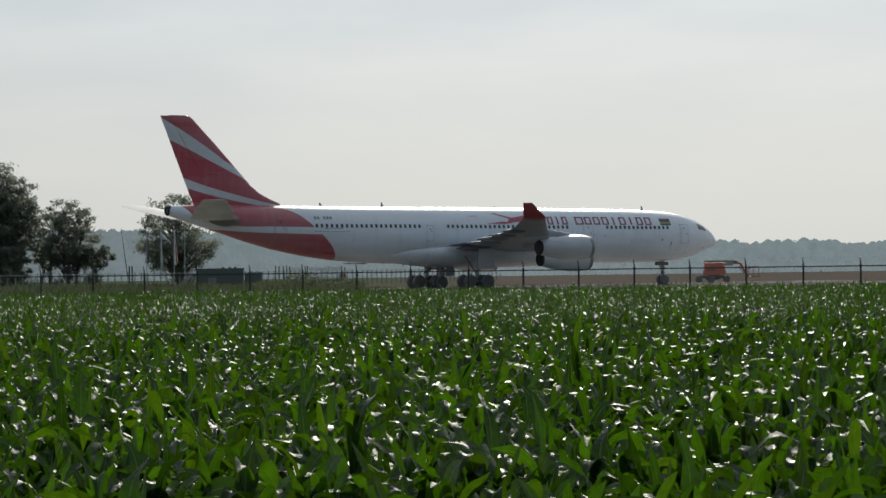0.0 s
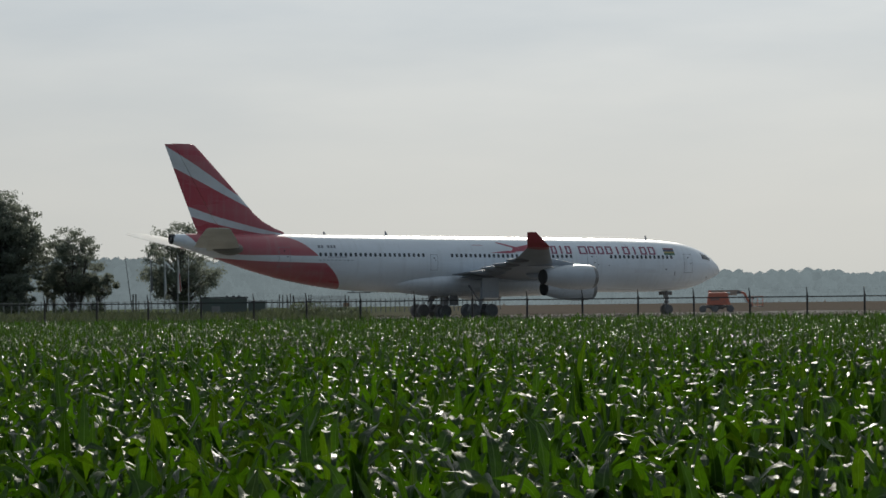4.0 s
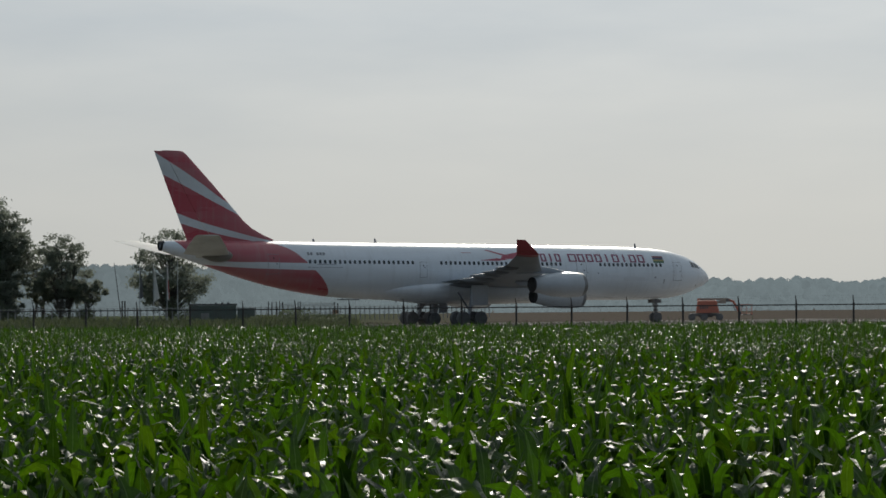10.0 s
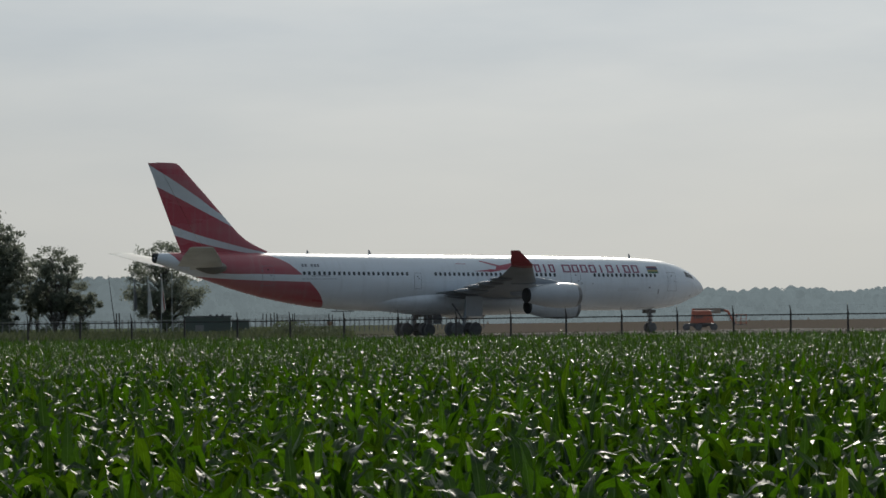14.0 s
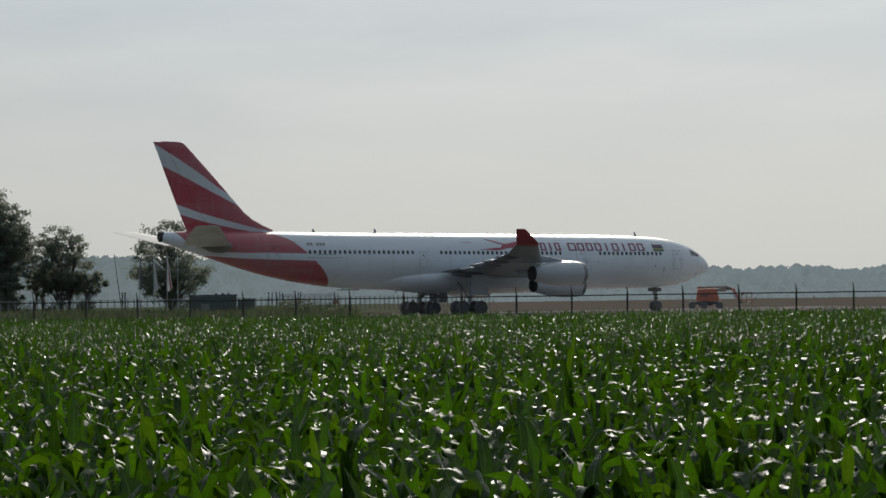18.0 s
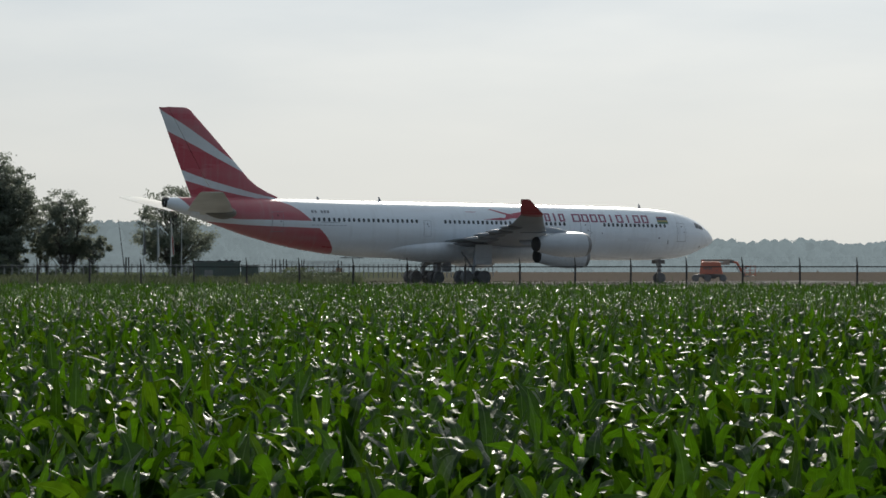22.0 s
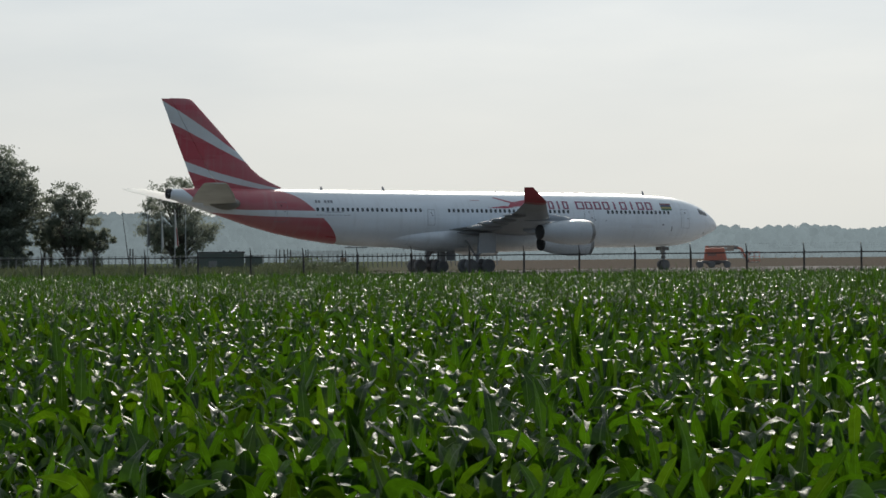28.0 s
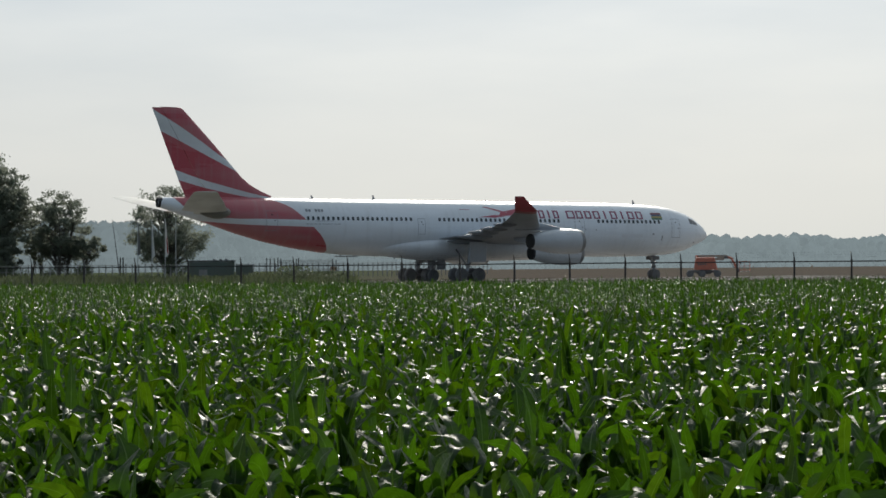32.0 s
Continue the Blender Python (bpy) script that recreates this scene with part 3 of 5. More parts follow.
def foil(rows, a=0.0, b=1.0, n=9, rise=0.0):
    """A lofted wing or fin: rows of (point at the leading edge, chord, thickness, axis of thickness); a, b: stretch of the chord."""
    rings = []
    for le, chord, thick, axis in rows:
        ring = []
        fr = [a + (b - a) * (0.5 - 0.5 * math.cos(math.pi * i / n)) for i in range(n + 1)]
        for side, seq in ((1, fr), (-1, fr[::-1])):
            for t in seq:
                h = 5 * thick * (0.2969 * math.sqrt(t) - 0.126 * t - 0.3516 * t * t + 0.2843 * t ** 3 - 0.1015 * t ** 4) + 0.002
                ring.append(le + Vector((-chord * t, 0, rise * chord * t)) + axis * (side * h * chord))
        rings.append(ring)
    return Shape().loft(rings)


def build_hull():
    st = [0.0, 0.12, 0.25, 0.4, 0.6, 0.9, 1.25, 1.6, 2.0, 2.4, 2.8, 3.2, 3.7, 4.2, 4.8, 5.5, 6.2, 7.0, 8.0] + \
        [9 + 1.55 * i for i in range(21)] + [40 + 0.75 * i for i in range(30)] + [62.2, 62.9]
    rings = []
    for s in st:
        # smooth the table between its rows
        w = 0.5 if 9.5 < s < 62 else 0.12
        zc, h, b = np.mean([hull_at(max(0, min(62.9, s + d))) for d in (-w, 0, w)], 0) if 0.3 < s < 62.8 else hull_at(s)
        rings.append([local(s, b * math.sin(2 * math.pi * j / 56), zc + h * math.cos(2 * math.pi * j / 56)) for j in range(56)])
    hull = part("fuselage", Shape().loft(rings), M_HULL, plane, "white fuselage with red curved bands at the rear", True)
    belly = [local(s, b * math.sin(2 * math.pi * j / 40) * 1.0, zc + h * math.cos(2 * math.pi * j / 40))
             for s, zc, h, b in ((18.0, 3.4, 0.25, 0.6), (19.5, 3.45, 0.9, 2.0), (22, 3.5, 1.28, 2.72), (26, 3.5, 1.38, 2.98),
                                 (32, 3.5, 1.40, 2.98), (35.5, 3.54, 1.33, 2.78), (38, 3.58, 1.12, 2.40), (40.5, 3.55, 0.85, 1.9), (42, 3.5, 0.5, 1.2)) for j in range(40)]
    part("belly_fairing", Shape().loft([belly[i * 40:(i + 1) * 40] for i in range(9)]), M_HULL, plane, "", True)
    cap = Shape().spin(((-0.30, 0.50), (0, 0.475), (0.10, 0.45), (0.13, 0.36), (0.04, 0.33), (-0.1, 0.1)), "x", local(62.95, 0, 7.6), 20)
    for v in cap.v:
        v.x = 2 * (MAIN_S - 62.95) - v.x
    part("exhaust_ring", cap, M_DARK, plane, "dark exhaust at the tail cone", True)
    return hull


def build_windows():
    proto = Shape()
    ring = [(0.135 * (abs(math.cos(a)) ** 0.55) * (1 if math.cos(a) > 0 else -1),
             0.19 * (abs(math.sin(a)) ** 0.55) * (1 if math.sin(a) > 0 else -1)) for a in [2 * math.pi * (i + 0.5) / 12 for i in range(12)]]
    proto.loft([[Vector((x * k, y * k, d)) for x, y in ring] for k, d in ((1.06, -0.05), (1.0, 0.012), (0.8, 0.004))])
    me = proto.mesh("cabin_window", M_GLASS)
    for first, n in ((48.34, 22), (33.91, 27), (15.22, 15)):
        for i in range(n):
            s = first - 0.533 * i
            p, q = side_of(s, 6.2), side_of(s, 6.2, 1.0)
            nrm = (q - p).normalized()
            m = Matrix((Vector((1, 0, 0)), nrm.cross(Vector((1, 0, 0))), nrm)).transposed().to_4x4()
            part("cabin_window", me, M_GLASS, plane, at=Matrix.Translation(p) @ m)
    for k in ((3.46, 2.98, 6.06, 6.52, 6.66, 6.02), (2.93, 2.54, 6.00, 6.40, 6.52, 5.95), (2.50, 2.16, 5.93, 6.20, 6.36, 5.88)):
        s0, s1, z0, z1, z2, z3 = k
        part("cockpit_window", patch(Shape(), ((s0, z0), (s1, z3), (s1, z1), (s0, z2)), 0.012), M_GLASS, plane, "dark cockpit window")


def build_doors():
    for s0, s1, z0, z1 in ((6.12, 5.05, 4.62, 6.50), (18.1, 17.0, 4.62, 6.50), (36.35, 35.6, 4.75, 6.25), (52.6, 51.5, 5.0, 6.85)):
        door = part("door", patch(Shape(), rect(s0, s1, z0, z1), 0.012), M_HULL, plane, "white door flush with the hull", True)
        w = 0.035
        for r in (rect(s0 + w, s0, z0 - w, z1 + w), rect(s1, s1 - w, z0 - w, z1 + w), rect(s0, s1, z1, z1 + w), rect(s0, s1, z0 - w, z0)):
            part("door_seam", patch(Shape(), r, 0.010), M_SEAM, door)
        part("door_handle", patch(Shape(), rect(s1 + 0.32, s1 + 0.16, z0 + 0.9, z0 + 1.0), 0.03), M_SEAM, door)
        part("door_window", patch(Shape(), rect((s0 + s1) / 2 + 0.06, (s0 + s1) / 2 - 0.06, z1 - 0.40, z1 - 0.26), 0.018), M_GLASS, door)
    # hatches, probes and drain marks on the nose and belly
    for s0, s1, z0, z1 in ((8.6, 8.4, 4.85, 5.0), (15.6, 15.5, 5.25, 5.37), (16.9, 16.8, 5.3, 5.42), (2.75, 2.55, 4.05, 4.18), (7.4, 7.3, 4.3, 4.75)):
        part("hull_mark", patch(Shape(), rect(s0, s1, z0, z1), 0.02), M_SEAM, plane, "small dark plate on the hull")
    part("cargo_door", patch(Shape(), rect(12.4, 9.8, 4.55, 4.92), 0.012), M_HATCH, plane, "faintly grey cargo hatch", True)


def build_markings():
    """Name and emblem along the forward hull, as plain bars and wedges in their colours."""
    slots = [(22.25 - 0.86 * i, 0.66) for i in range(3)] + [(18.85 - 1.05 * i, 0.80) for i in range(9)]
    slots[3] = (18.95, 1.0)
    narrow = {1, 7, 9}
    for i, (s, w) in enumerate(slots):
        z0, z1, t, h = 6.45, 7.26, 0.20, 0.13
        mark = Shape()
        if i in narrow:
            patch(mark, rect(s - w * 0.35, s - w * 0.35 - t, z0, z1), 0.014)
        else:                                   # hollow block
            patch(mark, rect(s, s - t, z0, z1), 0.014)
            patch(mark, rect(s - w + t, s - w, z0, z1), 0.014)
            patch(mark, rect(s - t, s - w + t, z1 - h, z1), 0.014)
            patch(mark, rect(s - t, s - w + t, z0, z0 + h), 0.014)
        part("name_bar", mark, M_INK, plane, "maroon painted block of the name")
    for q in (((28.5, 7.54), (28.3, 7.58), (26.0, 7.02), (26.7, 7.02)), ((29.4, 6.50), (27.4, 6.72), (26.2, 6.60), (27.4, 6.46)),
              ((26.7, 7.00), (23.2, 7.14), (23.2, 6.78), (27.0, 6.64)), ((26.3, 7.1), (24.0, 7.5), (23.4, 7.4), (25.0, 6.95)),
              ((31.3, 7.28), (30.2, 7.26), (30.2, 7.23), (31.3, 7.25))):
        part("emblem_wedge", patch(Shape(), q, 0.016, 8, 3), M_BIRD, plane, "red painted wedge of the emblem")
    for i, m in enumerate(FLAG_BANDS):
        part("flag_band", patch(Shape(), rect(8.55, 7.22, 7.15 - 0.18 * (i + 1), 7.15 - 0.18 * i), 0.015), m, plane)
    for i in range(6):
        if i != 2:
            part("registration_bar", patch(Shape(), rect(48.5 - 0.33 * i, 48.27 - 0.33 * i, 6.83, 7.10), 0.014, 2, 2), M_SEAM, plane)
    part("registration_bar", patch(Shape(), rect(47.6, 45.6, 5.92, 5.97), 0.014), M_SEAM, plane)
    for i in range(9):
        part("title_bar", patch(Shape(), rect(45.2 + 0.42 * i, 44.9 + 0.42 * i, 5.62, 5.67), 0.014, 2, 2), M_SEAM, plane)


def build_tail():
    up = Vector((0, 1, 0))
    outline = ((7.4, 51.6, 59.9), (8.36, 51.1, 60.25), (8.8, 52.2, 60.45), (9.4, 53.36, 60.72), (10.1, 54.25, 61.0), (10.86, 54.96, 61.3),
               (12.4, 56.4, 61.92), (13.86, 57.78, 62.5), (15.3, 59.2, 63.05), (16.45, 60.33, 63.52), (16.66, 60.62, 63.6), (16.72, 60.95, 63.63))
    rows = [(local(a, 0, z), b - a, min(0.10, 0.42 / (b - a)) if z < 16.6 else 0.05, up) for z, a, b in outline]
    rows[1] = (rows[1][0], rows[1][1], 0.03, up)
    part("fin", foil(rows, 0.0, 0.690), M_FIN, plane, "red fin with two sweeping white bands", True)
    part("rudder", foil(rows[:-1], 0.702, 1.0, 6), M_FIN, plane, "red and white rudder", True)
    for side in (1, -1):
        rows = [(local(a, side * y, z), ch, t, Vector((0, 0, 1))) for y, a, ch, z, t in
                ((0.7, 56.0, 5.0, 6.62, 0.09), (2.0, 56.7, 4.7, 6.82, 0.09), (5.8, 58.7, 3.85, 7.50, 0.08), (9.95, 61.15, 2.45, 8.27, 0.07), (10.35, 61.45, 2.1, 8.34, 0.05))]
        part("tailplane", foil(rows, 0.0, 0.72, 9, 0.0), M_TAILPLANE, plane, "pale grey tailplane", True)
        part("elevator", foil(rows[1:], 0.722, 1.0, 6, 0.0), M_TAILPLANE, plane, "pale grey elevator", True)
        # dark pod added for the dark lens-shaped area below the root
        pod = Shape().spin([(-3.3 * t, 0.03 + 0.62 * math.sin(math.pi * t ** 0.8) ** 0.7) for t in (0, 0.05, 0.15, 0.3, 0.45, 0.6, 0.75, 0.88, 0.96, 1.0)], "x",
                           local(56.2, side * 1.75, 6.70), 16)
        part("root_pod", pod, M_ROOT, plane, "dark rounded pod added under the tailplane's root", True)


ENGINES = ((19.3, 27.7, 3.86), (9.4, 21.7, 2.86))   # right, front, height


def build_wings():
    for side in (1, -1):
        stations = ((1.5, 20.9, 13.2, 4.22, 0.085), (2.9, 21.9, 12.1, 4.29, 0.085), (6.0, 24.0, 10.0, 4.48, 0.085), (9.4, 26.2, 8.1, 4.68, 0.085),
                    (14.5, 29.3, 6.5, 4.92, 0.085), (19.3, 32.2, 5.1, 5.18, 0.085), (25.0, 35.8, 3.45, 5.60, 0.085), (29.4, 38.6, 2.35, 6.28, 0.10))
        rows = [(local(a, side * y, z), ch, t, Vector((0, 0, 1))) for y, a, ch, z, t in stations]
        wing = part("wing", foil(rows, 0.0, 0.76), M_WING, plane, "grey swept wing seen from below", True)
        for i, (j, k) in enumerate(((1, 3), (3, 5), (5, 7))):
            nm = ("flap", "flap", "aileron")[i]
            part(nm, foil(rows[j:k + 1], 0.765, 1.0, 5), M_WING, wing, "", True)
        tip = [(local(38.6, side * 29.4, 6.28), 2.35, 0.10, Vector((0, 0, 1))),
               (local(38.90, side * 29.95, 6.42), 2.30, 0.09, Vector((0, -side * 0.5, 0.85)))]
        tip += [(local(a, side * y, z), ch, 0.08, Vector((0, -side * 0.93, 0.35))) for y, a, ch, z in
                ((30.2, 39.40, 1.97, 6.75), (30.4, 40.08, 1.40, 7.25), (30.55, 40.66, 0.90, 7.68))]
        part("winglet", foil(tip), M_RED, wing, "upright red winglet", True)
        for y, s, ln, z in ((5.0, 30.3, 4.0, 4.0), (10.6, 32.3, 4.0, 4.38), (14.6, 33.9, 3.5, 4.72), (18.9, 35.5, 3.0, 4.98), (23.3, 37.1, 2.5, 5.30)):
            pod = Shape().spin([(-ln * t, 0.03 + 0.30 * (ln / 4.2) * math.sin(math.pi * min(1, t) ** 0.8) ** 0.8) for t in
                                (0, 0.06, 0.15, 0.3, 0.45, 0.6, 0.75, 0.88, 0.96, 1.0)], "x", local(s, side * y, z), 14)
            part("flap_fairing", pod, M_FAIRING, wing, "dark flap track fairing", True)


def build_engines():
    for side in (1, -1):
        for right, front, z in ENGINES:
            o = local(front, side * right, z)
            outer = [(-0.02, 0.92), (0.0, 1.0), (-0.10, 1.07), (-0.45, 1.14), (-1.2, 1.20), (-2.2, 1.20), (-3.3, 1.12), (-4.3, 0.95), (-5.1, 0.77), (-5.5, 0.68)]
            eng = part("engine", Shape().spin(outer[3:] + [(-5.48, 0.63), (-5.1, 0.60)], "x", o, 40), M_NACELLE, plane, "white engine nacelle", True)
            part("inlet_lip", Shape().spin([(-0.46, 1.13), (-0.10, 1.075), (0.0, 1.0), (-0.05, 0.93), (-0.3, 0.88)], "x", o, 40), M_LIP, eng, "bare metal inlet lip", True)
            part("inlet_cover", Shape().spin([(-0.34, 0.885), (-0.30, 0.5), (-0.28, 0.05)], "x", o, 32), M_DARK, eng, "dark inlet", True)
            part("nozzle_cover", Shape().spin([(-5.2, 0.62), (-5.50, 0.70), (-5.60, 0.71), (-5.72, 0.64), (-5.78, 0.36), (-5.80, 0.05)], "x", o, 32),
                 M_DARK, eng, "black cover over the exhaust nozzle", True)
            base = [(local(front + 1.2, side * right, z + 1.06), 6.0, 0.06), (local(front + 2.0, side * right, z + 1.28), 5.6, 0.06),
                    (local(front + 3.2, side * right, z + 1.52), 4.4, 0.045), (local(front + 4.2, side * right, z + 1.66), 3.2, 0.012)]
            part("pylon", foil([(p, c, t, Vector((0, 1, 0))) for p, c, t in base]), M_WING, eng, "grey engine pylon", True)


def wheel_meshes():
    r, w = 0.69, 0.26
    tyre = Shape().spin([(-w, 0.40), (-w * 0.98, 0.52), (-w * 0.8, 0.64), (-w * 0.4, r), (w * 0.4, r), (w * 0.8, 0.64), (w * 0.98, 0.52), (w, 0.40)], "y", sides=28)
    rim = Shape().spin([(-w * 0.9, 0.05), (-w * 0.75, 0.2), (-w * 0.6, 0.36), (-w * 0.9, 0.41), (w * 0.9, 0.41), (w * 0.6, 0.36), (w * 0.75, 0.2), (w * 0.9, 0.05)], "y", sides=20)
    return tyre.mesh("tyre", M_RUBBER, True), rim.mesh("rim", M_RIM, True)


def build_gear():
    tyre, rim = wheel_meshes()

    def put_wheels(gear, spots):
        for s, y, z, k in spots:
            at = Matrix.Translation(local(s, y, z)) @ Matrix.Diagonal((k, k, k, 1))
            part("tyre", tyre, M_RUBBER, gear, at=at)
            part("rim", rim, M_RIM, gear, at=at)

    for side in (1, -1):
        y, s = side * 5.34, 32.3
        leg = Shape()
        leg.tube((local(s - 0.75, y * 0.93, 4.0), local(s - 0.4, y * 0.97, 2.2), local(s, y, 0.75)), [0.24, 0.22, 0.15], 14)
        leg.tube((local(s + 1.0, y, 0.70), local(s - 1.0, y, 0.70)), 0.15, 10)
        for d in (-1.0, 1.0):
            leg.tube((local(s + d, y - 0.72, 0.70), local(s + d, y + 0.72, 0.70)), 0.10, 10)
        leg.tube((local(s - 0.2, y, 1.5), local(s - 1.9, y * 0.85, 3.4)), 0.09, 8)
        leg.tube((local(s, y, 1.6), local(s, y * 0.6, 3.2)), 0.10, 8)
        leg.tube((local(s + 0.25, y, 0.95), local(s + 0.5, y, 1.45), local(s + 0.22, y, 1.95)), 0.06, 8)
        gear = part("main_gear", leg, M_STRUT, plane, "grey main landing gear leg with four wheels", True)
        put_wheels(gear, [(s + d, y + e, 0.69, 1.0) for d in (-1.0, 1.0) for e in (-0.7, 0.7)])
        part("gear_door", Shape().box(local(s - 1.1, y * 1.06, 2.95), (1.9, 0.06, 2.0), 0.05), M_NACELLE, gear, "grey gear door")
        part("gear_door", Shape().box(local(s + 0.5, side * 0.95, 1.72), (0.95, 0.06, 1.0), 0.02), M_STRUT, gear, "dark belly gear door")
    s = 33.4
    leg = Shape().tube((local(s, 0, 3.0), local(s, 0, 0.7)), [0.2, 0.14], 12).tube((local(s, -0.5, 0.69), local(s, 0.5, 0.69)), 0.09, 8)
    leg.tube((local(s - 0.1, 0, 1.5), local(s - 1.5, 0, 2.6)), 0.08, 8)
    gear = part("centre_gear", leg, M_STRUT, plane, "grey centre landing gear leg with two wheels", True)
    put_wheels(gear, [(s, e, 0.62, 0.9) for e in (-0.42, 0.42)])
    s, lift = 6.67, 25.63 * math.sin(radians(NOSE_DOWN))
    leg = Shape().tube((local(s, 0, 3.2), local(s, 0, 1.4 + lift), local(s, 0, 0.5 + lift)), [0.20, 0.18, 0.12], 12)
    leg.tube((local(s, -0.42, 0.53 + lift), local(s, 0.42, 0.53 + lift)), 0.08, 8)
    leg.tube((local(s + 0.15, 0, 0.7 + lift), local(s + 0.4, 0, 1.05 + lift), local(s + 0.15, 0, 1.4 + lift)), 0.05, 8)
    leg.tube((local(s, -0.35, 1.75 + lift), local(s, 0.35, 1.75 + lift)), 0.06, 8)
    gear = part("nose_gear", leg, M_STRUT, plane, "grey nose landing gear leg with two wheels", True)
    put_wheels(gear, [(s, e, 0.53 + lift, 0.53 / 0.69) for e in (-0.36, 0.36)])
    for e in (-0.62, 0.62):
        part("gear_door", Shape().box(local(s + 0.12, e, 2.22 + lift), (0.85, 0.05, 0.36), 0.02), M_LIFTGREY, gear, "grey nose gear door")
    drag = Shape().tube((local(s, -0.2, 1.55 + lift), local(s + 0.5, -0.2, 2.5 + lift)), 0.06, 8).tube((local(s, 0.2, 1.55 + lift), local(s + 0.5, 0.2, 2.5 + lift)), 0.06, 8)
    part("drag_brace", drag, M_STRUT, gear, "", True)
    part("steering_collar", Shape().spin([(1.18 + lift, 0.15), (1.2 + lift, 0.24), (1.42 + lift, 0.24), (1.45 + lift, 0.15)], "z", local(s, 0, 0), 14), M_LIFTGREY, gear, "", True)
    part("taxi_light", Shape().spin([(0, 0.10), (0.10, 0.12), (0.12, 0.02)], "x", local(s - 0.05, 0.2, 1.75 + lift), 14), M_LIP, gear, "", True)


def build_aerials():
    for s, h in ((46.7, 0.32), (39.9, 0.42), (9.2, 0.45), (27.0, 0.12)):
        z = sum(hull_at(s)[:2])
        rows = [(local(s - 0.2, 0, z - 0.05), 0.34, 0.10, Vector((0, 1, 0))), (local(s + 0.05, 0, z + h), 0.14, 0.10, Vector((0, 1, 0)))]
        part("aerial", foil(rows, n=5), M_SEAM, plane, "small blade aerial", True)
    for s, h in ((43.0, 0.12), (37.5, 0.3)):
        z = hull_at(s)[0] - hull_at(s)[1]
        part("aerial", Shape().tube((local(s + 1.2, 0, z - h), local(s - 1.3, 0, z - h * 0.9)), 0.05, 8)
             .tube((local(s + 0.6, 0, z + 0.1), local(s + 0.6, 0, z - h)), 0.05, 6)
             .tube((local(s - 0.8, 0, z + 0.1), local(s - 0.8, 0, z - h)), 0.05, 6) if h < 0.2 else
             Shape().tube((local(s, 0, z + 0.1), local(s + 0.15, 0, z - h)), [0.08, 0.04], 6), M_SEAM, plane, "dark aerial under the belly", True)


build_hull()
build_wings()
build_engines()
build_tail()
build_gear()
build_doors()
build_windows()
build_markings()
build_aerials()


# ---------------------------------------------------------------- perimeter fence beside the field
FENCE_K, FENCE_Y = 0.175, 140.1
fdir = Vector((1, -FENCE_K, 0)).normalized()


def fence_point(i):
    """Post i of the front fence."""
    return Vector((4.28, FENCE_Y - FENCE_K * 4.28, 0)) + fdir * (2.975 * i - (0.19 if i < -1.5 else 0.0))


def front_fence():
    ang = math.degrees(math.atan2(fdir.y, fdir.x))
    fence = thing("perimeter_fence", "dark steel post and wire mesh fence along the field", "fence")
    post = Shape().box((0, 0, 1.0), (0.10, 0.10, 2.0), 0.012).tube(((0, 0, 1.96), (-0.01, -0.02, 2.1), (-0.04, -0.08, 2.38)), [0.040, 0.034, 0.018], 8)
    pm = post.mesh("post", M_POST)
    n0, n1 = -16, 13
    for i in range(n0, n1 + 1):
        rng = random.Random(i)
        part("post", pm, M_POST, fence, at=Matrix.Translation(fence_point(i)) @ pose(0, 0, 0, rng.uniform(-0.8, 0.8), rng.uniform(-0.8, 0.8), ang))
    for z, r, nm in ((1.885, 0.036, "top_rail"), (1.0, 0.006, "line_wire"), (0.12, 0.006, "line_wire"), (2.12, 0.0022, "barbed_wire"), (2.24, 0.0022, "barbed_wire"), (2.36, 0.0022, "barbed_wire")):
        off = Vector((0, 0, 0)) if z < 2 else Vector((-0.03, -0.05 - (z - 2.12) * 0.3, 0))
        path = [fence_point(n0 + (n1 - n0) * k / 60) + off + Vector((0, 0, z - 0.010 * math.sin(math.pi * ((n1 - n0) * k / 60 % 1)))) for k in range(61)]
        part(nm, Shape().tube(path, r, 6), M_POST if r > 0.02 else M_WIRE, fence)
    # diamond mesh, one wire in four, between the posts
    nv = Vector((fdir.y, -fdir.x, 0))
    a, b = fence_point(n0), fence_point(n1)
    length = (b - a).length
    v, f = [], []
    step = 0.22
    for k in range(int(length / step)):
        for sgn in (1, -1):
            for z0, z1 in ((0.1, 1.0), (1.0, 1.9)):
                x0, x1 = k * step, k * step + sgn * (z1 - z0)
                if 0 <= x1 <= length:
                    p, q = a + fdir * x0 + Vector((0, 0, z0)), a + fdir * x1 + Vector((0, 0, z1))
                    d = Vector((0, 0, 0.0018))
                    e = nv * 0.0018
                    n = len(v)
                    v += [p + d, p - d + e, p - d - e, q + d, q - d + e, q - d - e]
                    f += [(n, n + 1, n + 4, n + 3), (n + 1, n + 2, n + 5, n + 4), (n + 2, n, n + 3, n + 5)]
    part("wire_mesh", mesh_of("wire_mesh", v, f, M_WIRE), M_WIRE, fence, "galvanised wire mesh")


